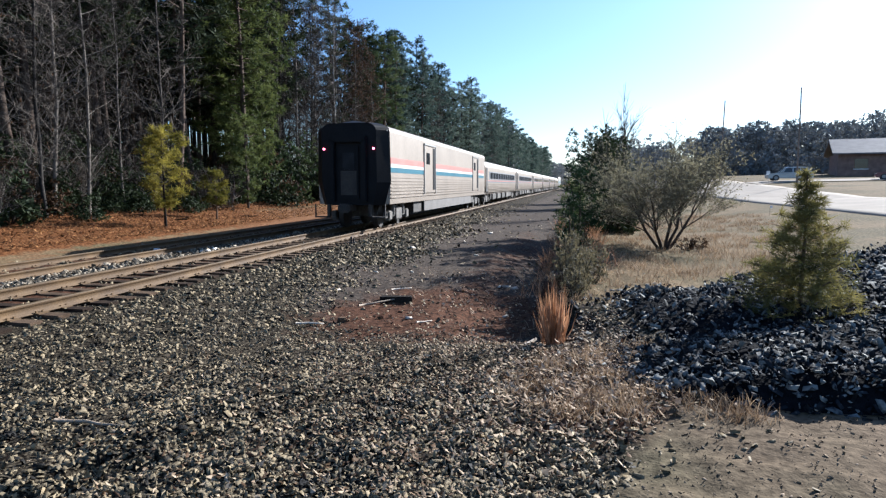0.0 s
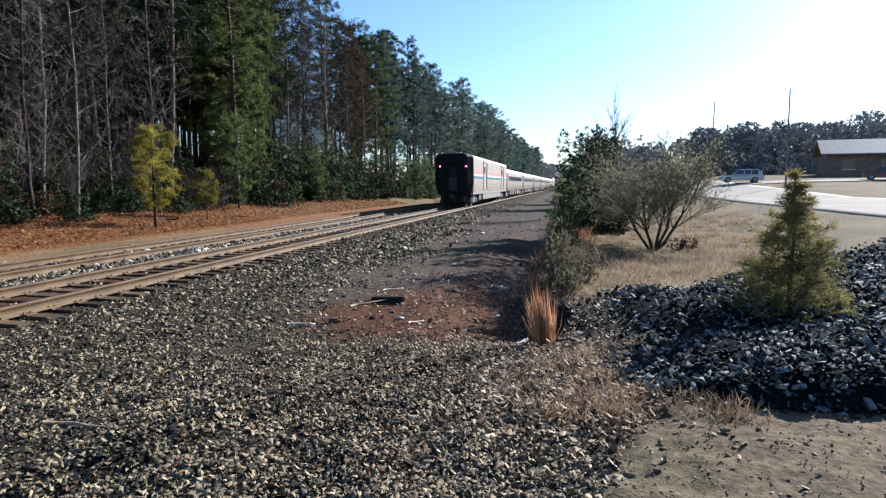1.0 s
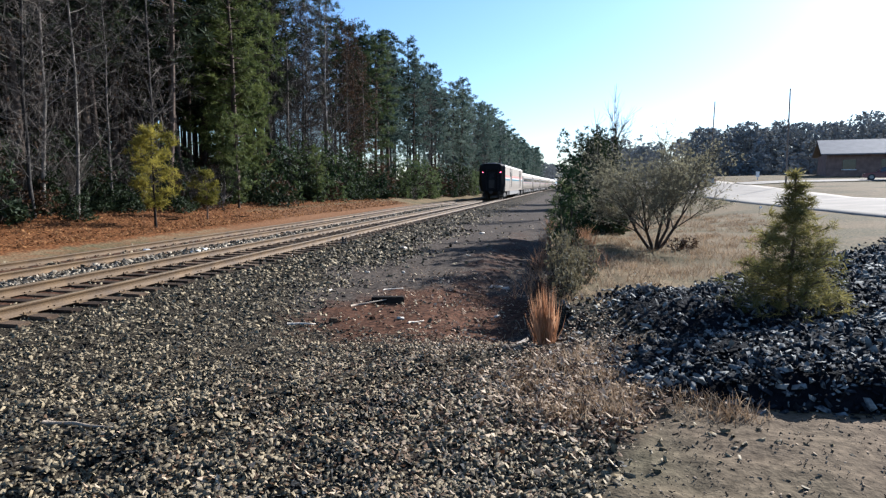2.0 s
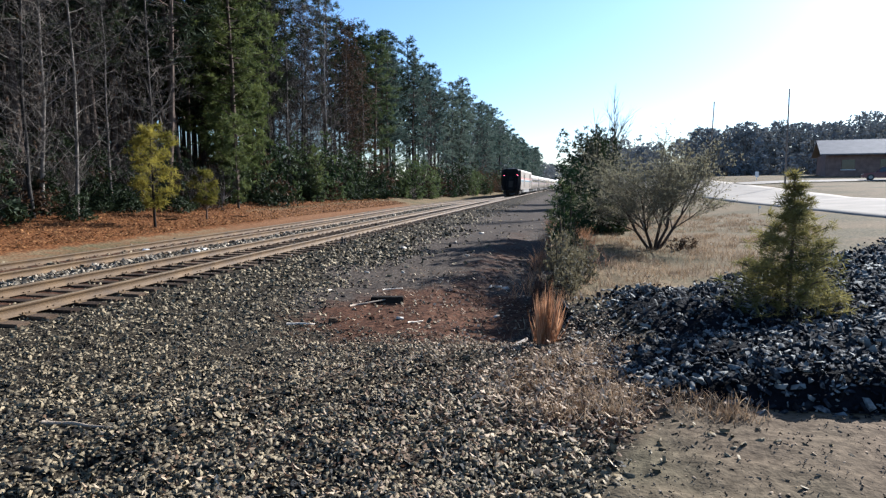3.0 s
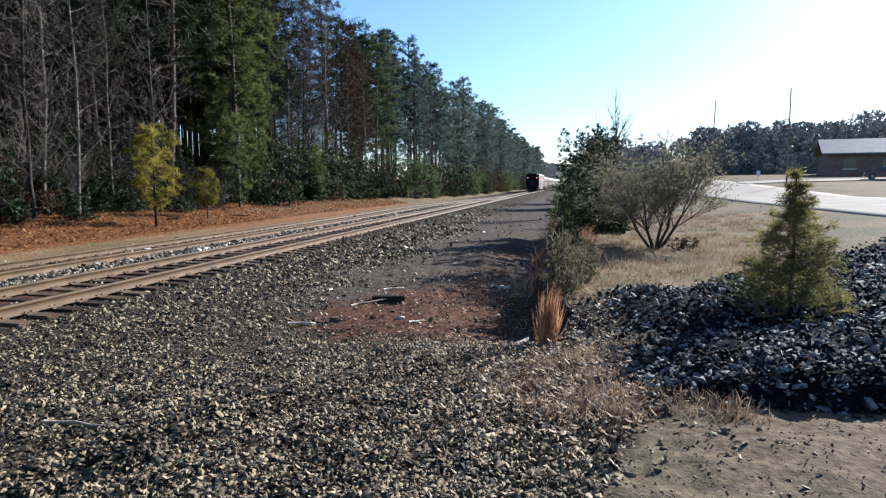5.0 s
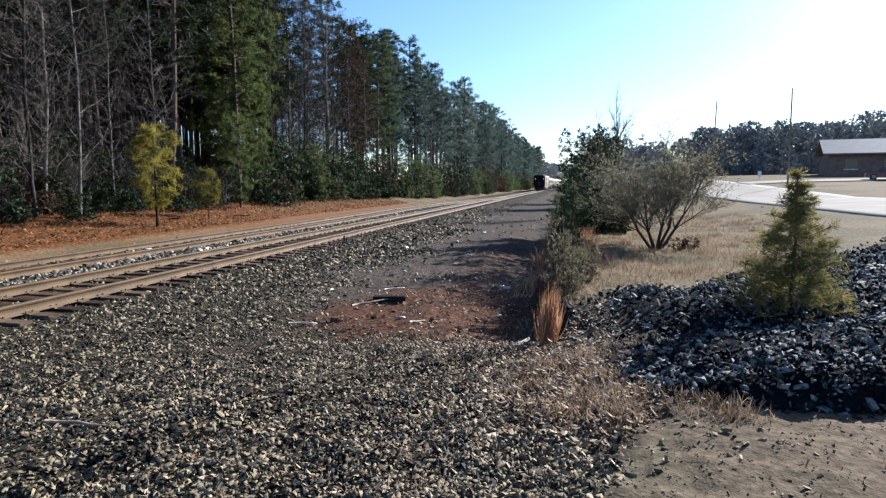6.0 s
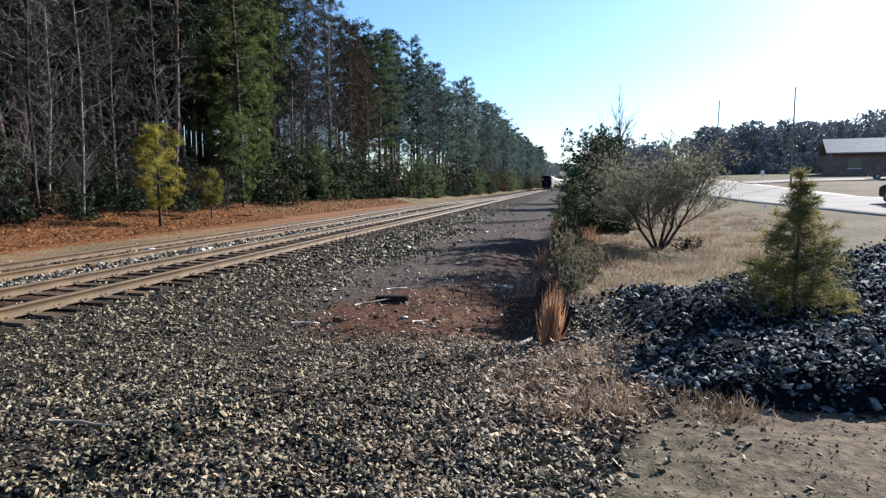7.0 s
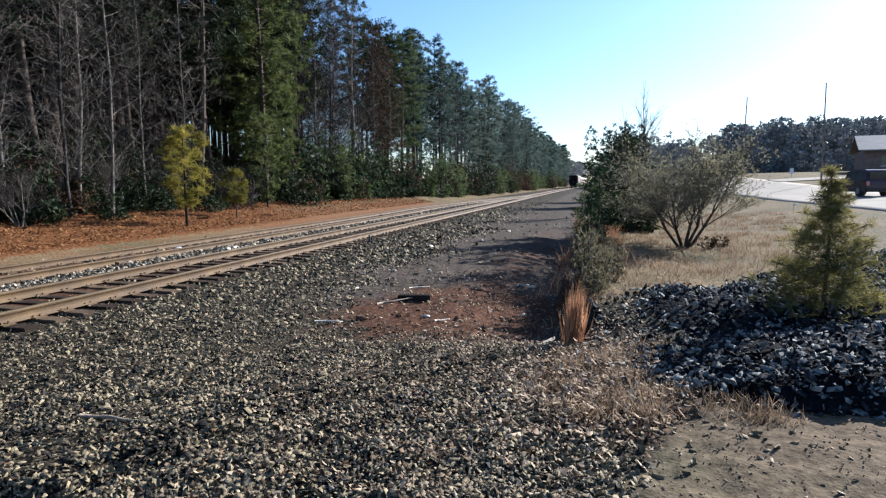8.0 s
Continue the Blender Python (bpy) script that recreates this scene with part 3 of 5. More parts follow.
def coach():
    car = tagged(new("passenger_car"), "stainless passenger car with a dark band of windows", "train car", "cars of the train")
    h = 1.53
    part("body", hull(h - 0.02, 0.95, 3.92, 0.35, CAR - 0.35, 0.72, 0.14), STEEL, car)
    for s in (-1, 1):
        band = bx(min(s * (h - 0.04), s * (h - 0.01)), max(s * (h - 0.04), s * (h - 0.01)), 2.4, CAR - 2.4, 2.12, 2.86, 0.006)
        band = part("window_band", band, mat_band, car, "grey band holding the windows")
        for k in range(11):
            y = 3.0 + k * 1.83
            part("window", bx(min(s * (h - 0.012), s * (h + 0.004)), max(s * (h - 0.012), s * (h + 0.004)), y, y + 1.45, 2.24, 2.76, 0.004), GLASS_DARK, band)
        for z, m, nm in ((2.02, RED, "red_stripe"), (1.94, BLUE, "blue_stripe")):
            part(nm, bx(min(s * (h - 0.018), s * (h - 0.008)), max(s * (h - 0.018), s * (h - 0.008)), 0.5, CAR - 0.5, z, z + 0.06), m, car)
        for y in (0.6, CAR - 1.5):
            part("vestibule_door", bx(min(s * (h - 0.03), s * (h + 0.004)), max(s * (h - 0.03), s * (h + 0.004)), y, y + 0.86, 1.15, 3.1, 0.01), UNDER, car)
        for k in range(6):
            z = 1.1 + k * 0.13
            part("flute", bx(min(s * (h - 0.08), s * (h - 0.005)), max(s * (h - 0.08), s * (h - 0.005)), 1.6, CAR - 1.6, z, z + 0.05), STEEL, car)
    for a in (0.0, CAR - 0.36):
        part("diaphragm", hull(1.3, 1.1, 3.75, a, a + 0.36, 0.5, 0.05), RUBBER, car)
    part("underframe", bx(-1.3, 1.3, 4.6, CAR - 4.6, 0.45, 0.96, 0.03), UNDER, car)
    for k, y in enumerate((5.2, 8.6, 12.0, 15.6)):
        part("equipment_box", bx(-1.42, 1.42, y, y + 2.1, 0.42, 0.95, 0.04), BOGIE if k % 2 else UNDER, car)
    for y in (2.6, CAR - 2.6):
        bogie(car, y)
    return car


def locomotive():
    car = tagged(new("locomotive"), "silver diesel locomotive at the head of the train", "locomotive", "cars of the train")
    part("body", hull(1.5, 0.9, 4.4, 0.2, 20.6, 0.4, 0.05), STEEL_ROOF, car)
    nose = hull(1.48, 0.9, 3.4, 20.6, 21.4, 0.3, 0.05)
    part("nose", nose, STEEL_ROOF, car)
    for s in (-1, 1):
        part("blue_stripe", bx(min(s * 1.5, s * 1.515), max(s * 1.5, s * 1.515), 0.3, 20.5, 2.3, 2.7), BLUE, car)
        part("cab_window", bx(min(s * 1.5, s * 1.52), max(s * 1.5, s * 1.52), 18.6, 19.8, 2.9, 3.5, 0.01), GLASS_DARK, car)
    part("fuel_tank", bx(-1.35, 1.35, 7.5, 13.5, 0.3, 0.95, 0.1), UNDER, car)
    fans = bmesh.new()
    for k in range(4):
        cyl(fans, (0, 3 + k * 2.2, 4.3), (0, 3 + k * 2.2, 4.52), 0.7, seg=16)
    part("roof_fan", fans, UNDER, car)
    for y in (4.0, 16.8):
        bogie(car, y)
    return car


mat_band = mat("grey_window_band", (0.16, 0.165, 0.175), (0.24, 0.245, 0.25), 1, 0.4, 0.0)
coaches = [coach()]
for _ in range(5):
    coaches.append(copy_thing(coaches[0], Matrix.Identity(4)))
TRAIN = [baggage_car(), *coaches, locomotive()]


def on_track(s):
    """The pose of a rail car whose rear end is at s metres along the line."""
    x0, x1 = TRACK_X + float(bend(s)), TRACK_X + float(bend(s + CAR))
    return pose(x0, s, RAIL_Z, 0, 0, -math.degrees(math.atan2(x1 - x0, CAR)))


# ---- vehicles ----
def vehicle(name, label, paint, length, wide, high, boxy):
    """A closed car, its nose towards +y, standing on z = 0."""
    car = tagged(new(name), label, "car")
    hw, L = wide / 2, length / 2
    belt = high * 0.56
    low = [(-L, 0.42), (-L + 0.05, 0.3), (L - 0.1, 0.28), (L, 0.45), (L - 0.02, belt * 0.8), (L - 0.35, belt * 0.93), (L * 0.42, belt + 0.03), (-L + 0.06, belt + 0.03), (-L, belt * 0.8)]
    rake = 0.22 if boxy else 0.55
    top = [(-L + 0.08, belt + 0.02), (L * 0.44, belt + 0.02), (L * 0.44 - 0.75, high - 0.04), (L * 0.44 - 1.1, high), (-L + 0.08 + rake + 0.2, high), (-L + 0.08 + rake, high - 0.06)]

    def prism(pts, w0, w1, zsplit):
        bm = bmesh.new()
        A = [bm.verts.new((-(w0 if z < zsplit else w1), y, z)) for y, z in pts]
        B = [bm.verts.new(((w0 if z < zsplit else w1), y, z)) for y, z in pts]
        for i in range(len(pts)):
            j = (i + 1) % len(pts)
            bm.faces.new((A[i], A[j], B[j], B[i]))
        bm.faces.new(A[::-1])
        bm.faces.new(B)
        bmesh.ops.recalc_face_normals(bm, faces=bm.faces)
        bmesh.ops.bevel(bm, geom=list(bm.edges), offset=0.05, segments=2, affect="EDGES")
        return bm

    body = part("body", prism(low, hw, hw - 0.03, belt), paint, car)
    part("cabin", prism(top, hw - 0.04, hw - 0.16, belt + 0.1), paint, car)
    for s in (-1, 1):
        y0, y1 = -L + 0.35 + rake * 0.5, L * 0.44 - 0.55
        n = 3
        for k in range(n):
            a, b = y0 + (y1 - y0) * k / n + 0.05, y0 + (y1 - y0) * (k + 1) / n - 0.05
            w = bmesh.new()
            q = [w.verts.new((s * (hw - 0.065 - 0.10 * (z - belt) / (high - belt)), y, z)) for y, z in ((a, belt + 0.09), (b + (0.25 if k == n - 1 else 0), belt + 0.09), (b, high - 0.13), (a, high - 0.13))]
            r = [w.verts.new((v.co.x + s * 0.025, v.co.y, v.co.z)) for v in q]
            for i in range(4):
                w.faces.new((q[i], q[(i + 1) % 4], r[(i + 1) % 4], r[i]))
            w.faces.new(r)
            bmesh.ops.recalc_face_normals(w, faces=w.faces)
            part("side_window", w, GLASS_DARK, car)
        part("mirror", bx(s * (hw + 0.02) - 0.1, s * (hw + 0.02) + 0.1, L * 0.3, L * 0.3 + 0.12, belt + 0.05, belt + 0.22, 0.03), paint, car)
        part("headlight", bx(s * (hw - 0.3) - 0.17, s * (hw - 0.3) + 0.17, L - 0.12, L - 0.03, belt * 0.66, belt * 0.82, 0.02), CHROME, car)
        part("tail_light", bx(s * (hw - 0.16) - 0.1, s * (hw - 0.16) + 0.1, -L - 0.015, -L + 0.1, belt * 0.7, belt * 1.0, 0.02), RED, car)
        for y in (-L * 0.6, L * 0.62):
            w = part("wheel", cy((s * (hw - 0.22), y, 0.35), (s * (hw + 0.01), y, 0.35), 0.35, seg=20), RUBBER, car)
            part("rim", cy((s * (hw - 0.1), y, 0.35), (s * (hw + 0.02), y, 0.35), 0.21, seg=14), STEEL_ROOF, w)
    back = bmesh.new()
    box(back, -hw + 0.25, hw - 0.25, -L + rake * 0.3, -L + rake * 0.3 + 0.1, belt + 0.12, high - 0.18, 0.02)
    part("rear_window", back, GLASS_DARK, car)
    scr = bmesh.new()
    q = [scr.verts.new(c) for c in ((-hw + 0.2, L * 0.44 + 0.02, belt + 0.08), (hw - 0.2, L * 0.44 + 0.02, belt + 0.08), (hw - 0.26, L * 0.44 - 0.66, high - 0.1), (-hw + 0.26, L * 0.44 - 0.66, high - 0.1))]
    scr.faces.new(q)
    bmesh.ops.solidify(scr, geom=list(scr.faces), thickness=0.03)
    part("windscreen", scr, GLASS_DARK, car)
    part("bumper", bx(-hw + 0.06, hw - 0.06, -L - 0.05, -L + 0.1, 0.36, 0.56, 0.03), RUBBER, car)
    return car


SUV = vehicle("dark_suv", "dark maroon sport utility vehicle driving along the road", SUV_PAINT, 4.2, 1.8, 1.82, True)
PARKED = vehicle("parked_car", "dark red car parked beside the side road", RED_PAINT, 4.6, 1.85, 1.6, False)
PARKED.matrix_basis = pose(36.4, 79.5, g(36.4, 79.5) + 0.02, 0, 0, 70)
GREY_CAR = vehicle("grey_car", "silver-grey estate car driving on the far road", CAR_PAINT, 4.9, 1.85, 1.65, False)


# ---- trees ----
def tube_rings(V, F, p, q, r0, r1, seg=4):
    """Adds an open tapered tube to the lists."""
    d = q - p
    if d.length < 1e-5:
        return
    a = d.orthogonal().normalized()
    b = d.normalized().cross(a)
    o = len(V)
    for c, r in ((p, r0), (q, r1)):
        for i in range(seg):
            t = 2 * math.pi * i / seg
            V.append(tuple(c + a * (r * math.cos(t)) + b * (r * math.sin(t))))
    for i in range(seg):
        j = (i + 1) % seg
        F.append((o + i, o + j, o + seg + j, o + seg + i))


def blades(V, F, rng, c, size, n, flat=0.6, wide=0.16, up=0.0):
    """A tuft of n narrow leaf blades round c."""
    for _ in range(n):
        d = Vector((rng.gauss(0, 1), rng.gauss(0, 1), rng.gauss(0, flat) + up)).normalized()
        s = d.cross(Vector((rng.gauss(0, 1), rng.gauss(0, 1), rng.gauss(0, 1)))).normalized() * (size * wide * 1.35)
        b = c + d * (size * rng.uniform(-0.1, 0.25))
        t = b + d * (size * rng.uniform(0.5, 1.0))
        m = b.lerp(t, 0.25)
        o = len(V)
        V += [tuple(m + s), tuple(t), tuple(m - s * 0.6 - d * (size * 0.12))]
        F.append((o, o + 1, o + 2))


def pine_meshes(seed, high, crown_from, spread, clumps, blade, n_blade, foliage, bark=None, tip=0.25, cone=False, wide=0.10):
    rng = random.Random(seed)
    V, F, LV, LF = [], [], [], []
    p, lean = Vector((0, 0, -0.2)), Vector((rng.uniform(-0.03, 0.03), rng.uniform(-0.03, 0.03), 1))
    steps = 8
    r = high * 0.011 + 0.02
    spine = [p.copy()]
    for i in range(steps):
        q = p + lean * (high + 0.2) / steps + Vector((rng.uniform(-1, 1), rng.uniform(-1, 1), 0)) * high * 0.004
        tube_rings(V, F, p, q, r * (1 - i / steps * 0.85), r * (1 - (i + 1) / steps * 0.85), 7)
        p = q
        spine.append(p.copy())

    def on(h):
        t = min(max(h / high, 0), 0.999) * steps
        i = int(t)
        return spine[i].lerp(spine[i + 1], t - i)

    limbs = max(14, clumps // 6)
    for k in range(limbs):
        f = (k + rng.random()) / limbs
        if cone:
            f = 1 - (1 - f) ** 0.62
        h = high * (crown_from + (1 - crown_from) * f)
        reach = spread * (tip + (1 - tip) * math.sin(math.pi * min(1, (1 - f) * 0.72 + 0.12))) * rng.uniform(0.55, 1.1)
        if cone:
            reach = spread * (1.02 - f) * rng.uniform(0.75, 1.1) + 0.04
        a = k * 2.4 + rng.uniform(-0.5, 0.5)
        base = on(h)
        end = base + Vector((math.cos(a) * reach, math.sin(a) * reach, reach * rng.uniform(-0.05, 0.45)))
        mid = base.lerp(end, 0.5) + Vector((0, 0, -0.06 * reach))
        tube_rings(V, F, base, mid, 0.035 * high / 16, 0.022 * high / 16, 4)
        tube_rings(V, F, mid, end, 0.022 * high / 16, 0.008, 4)
        for j in range(6):
            c = mid.lerp(end, rng.uniform(-0.3, 1.05)) + Vector((rng.gauss(0, 0.12), rng.gauss(0, 0.12), rng.gauss(0, 0.08))) * reach
            blades(LV, LF, rng, c, blade * rng.uniform(0.7, 1.25), n_blade, 0.7, wide, 0.25)
    for j in range(5):
        blades(LV, LF, rng, on(high * (0.95 + 0.012 * j)), blade * 0.8, n_blade, 0.9, wide, 0.5)
    return mesh_np("trunk", V, F, bark or BARK, smooth=True), mesh_np("crown", LV, LF, foliage)


def bare_meshes(seed, high, depth, fan, wood, twigs, stems=1, seg=5, splay=0.45, start=0.3, leaf=None, ratio=0.72, leaf_size=0.16, leaf_mat=None):
    """Trunk and limbs, and fine twigs apart."""
    rng = random.Random(seed)
    V, F, TV, TF, LV, LF = [], [], [], [], [], []

    def grow(p, d, length, r, level):
        n = 3 if level < 2 else 2
        if level >= depth:
            for _ in range(2):
                q = p + (d + Vector((rng.gauss(0, 0.25), rng.gauss(0, 0.25), rng.gauss(0.05, 0.2)))).normalized() * length
                s = (q - p).cross(Vector((rng.gauss(0, 1), rng.gauss(0, 1), rng.gauss(0, 1)))).normalized() * max(r, high * 0.0006)
                o = len(TV)
                TV.extend([tuple(p - s), tuple(p + s), tuple(q + s * 0.4), tuple(q - s * 0.4)])
                TF.append((o, o + 1, o + 2, o + 3))
                if leaf and rng.random() < leaf:
                    blades(LV, LF, rng, q, leaf_size, 3, 1.0, 0.3)
            return
        for i in range(n):
            d = (d + Vector((rng.gauss(0, 0.10), rng.gauss(0, 0.10), rng.gauss(0.03, 0.06)))).normalized()
            q = p + d * length / n
            r2 = r * 0.86
            if level <= 1:
                tube_rings(V, F, p, q, r, r2, seg if level else 7)
            else:
                tube_rings(TV, TF, p, q, r, r2, 3)
            p, r = q, r2
            if level < depth and (level > 0 or i > 0):
                for _ in range(2 if level < depth - 1 else 3):
                    side = Vector((rng.gauss(0, 1), rng.gauss(0, 1), rng.gauss(0.15, 0.5))).normalized()
                    nd = (d * (1 - fan) + side * fan).normalized()
                    grow(p, nd, length * ratio * rng.uniform(0.6, 1.0), r * 0.55, level + 1)
        if level < depth:
            grow(p, d, length * ratio, r * 0.8, level + 1)

    for s in range(stems):
        a = s * 2 * math.pi / max(1, stems) + rng.random()
        d = Vector((math.cos(a) * splay, math.sin(a) * splay, 1)).normalized() if stems > 1 else Vector((rng.uniform(-0.05, 0.05), rng.uniform(-0.05, 0.05), 1))
        grow(Vector((0, 0, -0.15)), d, high * start, high * 0.0085 + 0.012, 0)
    out = [mesh_np("trunk", V, F, wood, smooth=True), mesh_np("twig_spray", TV, TF, twigs)]
    if LV:
        out.append(mesh_np("dead_leaf_cover", LV, LF, leaf_mat or BROWN_LEAF))
    return out


def tree(name, meshes, label, category, x, y, turn=0.0, size=1.0, group="", sink=0.05, tall=1.0):
    t = tagged(new(name), label, category, group)
    for me in meshes:
        ob = put(me.name.split(".")[0], me, t)
        if ob.name.split(".")[0] not in ("trunk", "crown"):
            ob["kind"] = "stuff"
    t.matrix_basis = pose(x, y, g(x, y) - sink, 0, 0, turn)
    t.scale = (size, size, size * tall)
    return t


def bush_meshes(seed, high, wide, n, blade, foliage, wood=None, n_blade=9):
    rng = random.Random(seed)
    V, F, LV, LF = [], [], [], []
    for k in range(n):
        a, e = rng.uniform(0, 2 * math.pi), math.asin(rng.uniform(0.02, 1))
        rr = rng.uniform(0.45, 1.0) * (1 + 0.25 * math.sin(3 * a + seed) + 0.2 * math.sin(5 * e + seed))
        c = Vector((math.cos(a) * math.cos(e) * wide / 2 * rr, math.sin(a) * math.cos(e) * wide / 2 * rr, math.sin(e) * high * rr * 0.92))
        blades(LV, LF, rng, c, blade * rng.uniform(0.7, 1.3), n_blade, 0.8, 0.17, 0.1)
        if k % 4 == 0:
            tube_rings(V, F, Vector((c.x * 0.1, c.y * 0.1, -0.1)), c, 0.02, 0.006, 3)
    return [mesh_np("branchwork", V, F, wood or TWIG), mesh_np("foliage", LV, LF, foliage)]


def slender_meshes(seed, high, laterals=30, leaf=0.0):
    """A tall thin leafless tree: one straight leader, rising side branches, fine twigs."""
    rng = random.Random(seed)
    V, F, TV, TF, LV, LF = [], [], [], [], [], []
    p, r, spine = Vector((0, 0, -0.2)), 0.03 + high * 0.0042, []
    for i in range(10):
        spine.append(p)
        q = p + Vector((rng.gauss(0, 0.0035), rng.gauss(0, 0.0035), 0.1)) * high
        tube_rings(V, F, p, q, r * (1 - i / 11), r * (1 - (i + 1) / 11), 6)
        p = q
    spine.append(p)

    def ribbon(a, b, w):
        s = (b - a).cross(Vector((rng.gauss(0, 1), rng.gauss(0, 1), rng.gauss(0, 1)))).normalized() * w
        o = len(TV)
        TV.extend([tuple(a - s), tuple(a + s), tuple(b + s * 0.4), tuple(b - s * 0.4)])
        TF.append((o, o + 1, o + 2, o + 3))

    for k in range(laterals):
        f = 0.10 + 0.88 * (k + rng.random()) / laterals
        i = min(9, int(f * 10))
        base = spine[i].lerp(spine[i + 1], f * 10 - i)
        a, reach = k * 2.4 + rng.uniform(-0.6, 0.6), high * rng.uniform(0.10, 0.20) * (1.05 - 0.65 * f)
        d = Vector((math.cos(a), math.sin(a), rng.uniform(0.15, 1.1))).normalized()
        c = base
        br = 0.009 + 0.015 * (1 - f)
        for j in range(3):
            d = (d + Vector((rng.gauss(0, 0.14), rng.gauss(0, 0.14), 0.12))).normalized()
            e = c + d * reach / 3
            tube_rings(V, F, c, e, br * (1 - j * 0.28), br * (1 - (j + 1) * 0.28), 4)
            for _ in range(3):
                sd = (d * 0.55 + Vector((rng.gauss(0, 0.6), rng.gauss(0, 0.6), rng.gauss(0.12, 0.45)))).normalized()
                t0 = c.lerp(e, rng.random())
                t1 = t0 + sd * reach * rng.uniform(0.25, 0.5)
                ribbon(t0, t1, 0.011)
                for _ in range(6):
                    s0 = t0.lerp(t1, rng.uniform(0.2, 1))
                    s1 = s0 + (sd * 0.6 + Vector((rng.gauss(0, 0.6), rng.gauss(0, 0.6), rng.gauss(0.1, 0.5)))).normalized() * reach * rng.uniform(0.15, 0.36)
                    ribbon(s0, s1, 0.007)
                    if rng.random() < leaf:
                        blades(LV, LF, rng, s1, 0.15, 3, 1.0, 0.3)
            c = e
    out = [mesh_np("trunk", V, F, BARK_GREY, smooth=True), mesh_np("twig_spray", TV, TF, TWIG)]
    if LV:
        out.append(mesh_np("dead_leaf_cover", LV, LF, BROWN_LEAF))
    return out


def forest():
    rng = random.Random(21)
    shape = ((1, 20.5, 0.34, 3.3), (2, 19.5, 0.42, 2.9), (3, 21.5, 0.36, 3.5), (4, 18, 0.24, 3.2))
    pines = [pine_meshes(s, h, c, sp, 430, 0.45, 40, NEEDLE, wide=0.055) for s, h, c, sp in shape]
    blue = [pine_meshes(s + 20, h, c * 0.7, sp, 380, 0.54, 20, NEEDLE_HAZED, wide=0.07) for s, h, c, sp in shape]
    blue_far = [pine_meshes(s, 19, 0.05, 3.4, 270, 0.8, 14, NEEDLE_HAZED) for s in (51, 52)]
    deep = [pine_meshes(s, h, c, 3.4, 250, 0.62, 16, NEEDLE_SHADED) for s, h, c in ((14, 20.5, 0.36), (15, 19, 0.42), (16, 21, 0.4))]
    full = [pine_meshes(s, h, 0.14, 3.4, 800, 0.42, 46, NEEDLE_SUNLIT, wide=0.055) for s, h in ((11, 19), (12, 17))]
    bare = [slender_meshes(s, h, n, lf) for s, h, n, lf in ((5, 15, 52, 0), (6, 17, 58, 0.02), (7, 14, 48, 0.08), (8, 16, 54, 0))]
    brown = slender_meshes(9, 15, 40, 0.55)
    bushes = [bush_meshes(s, 2.4, 3.0, 115, 0.34, f) for s, f in ((31, NEEDLE), (32, BROWN_LEAF), (33, CEDAR), (34, NEEDLE))]
    label_p = "tall loblolly pine with a dark green crown at the wood's edge"
    label_b = "leafless grey hardwood tree at the wood's edge"

    def hardwood(x, y, size, k=None):
        tree("hardwood_tree", bare[rng.randrange(4) if k is None else k], label_b, "tree", x, y, rng.uniform(0, 360), size, "hardwoods of the wood")

    def pine(x, y, size, kinds=pines):
        tree("pine_tree", kinds[rng.randrange(len(kinds))], label_p, "tree", x, y, rng.uniform(0, 360), size, "pines of the wood")

    # the nearest stretch: slender leafless trees before the dark wood
    for x, y, s in ((-21.4, 8.0, 1.0), (-20.9, 11.5, 0.9), (-22.2, 14.0, 1.1), (-21.0, 16.4, 0.95), (-21.8, 18.2, 0.9), (-20.8, 20.3, 0.95), (-21.4, 21.3, 1.1), (-20.9, 22.6, 1.0),
                    (-21.6, 25.6, 0.75), (-21.9, 28.6, 1.15)):
        hardwood(x, y, s)
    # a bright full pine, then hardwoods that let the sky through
    tree("pine_tree", full[0], "broad pine with a full green crown, coloured brighter as if sunlit", "tree", -22.0, 37.5, 40, 1.0, "pines of the wood")
    tree("pine_tree", full[1], "broad pine with a full green crown, coloured brighter as if sunlit", "tree", -24.2, 40.6, 10, 1.15, "pines of the wood")
    for x, y, s in ((-23.0, 44.5, 1.15), (-22.2, 46.5, 1.25), (-24.5, 48.0, 1.3), (-22.6, 49.8, 1.2), (-23.5, 52.0, 1.3), (-22.4, 54.0, 1.25), (-25.0, 55.5, 1.35), (-23.0, 57.0, 1.3), (-26.5, 51.0, 1.35), (-27.0, 58.0, 1.4)):
        hardwood(x, y, s)
    for x, y, s in ((-21.9, 58.8, 1.15), (-22.6, 61.5, 1.2), (-22.0, 64.0, 1.05)):
        tree("hardwood_tree", brown, "hardwood tree still holding brown leaves at the wood's edge", "tree", x, y, rng.uniform(0, 360), s, "hardwoods of the wood")
    for x, y, s in ((-25.5, 62.0, 1.05), (-24.0, 66.0, 1.05), (-22.3, 69.0, 1.0), (-22.0, 73.5, 1.0), (-23.5, 76.0, 1.05)):
        pine(x, y, s, pines if y < 70 else blue)
    y = 79.0
    while y < 175:
        x = -21.0 + 2.6 * float(smooth01(75, 130, y)) - rng.uniform(0, 2.2) + float(bend(y))
        if rng.random() < 0.18:
            hardwood(x, y, rng.uniform(0.95, 1.2))
        else:
            pine(x, y, rng.uniform(0.88, 1.06), blue)
        y += rng.uniform(2.6, 4.4)
    y = 176.0
    while y < 330:
        tree("pine_tree", blue_far[rng.randrange(2)], "far pine where the wood runs along the line", "tree", -18.2 - rng.uniform(0, 4) + float(bend(y)), y, rng.uniform(0, 360), rng.uniform(0.8, 1.0), "pines of the wood")
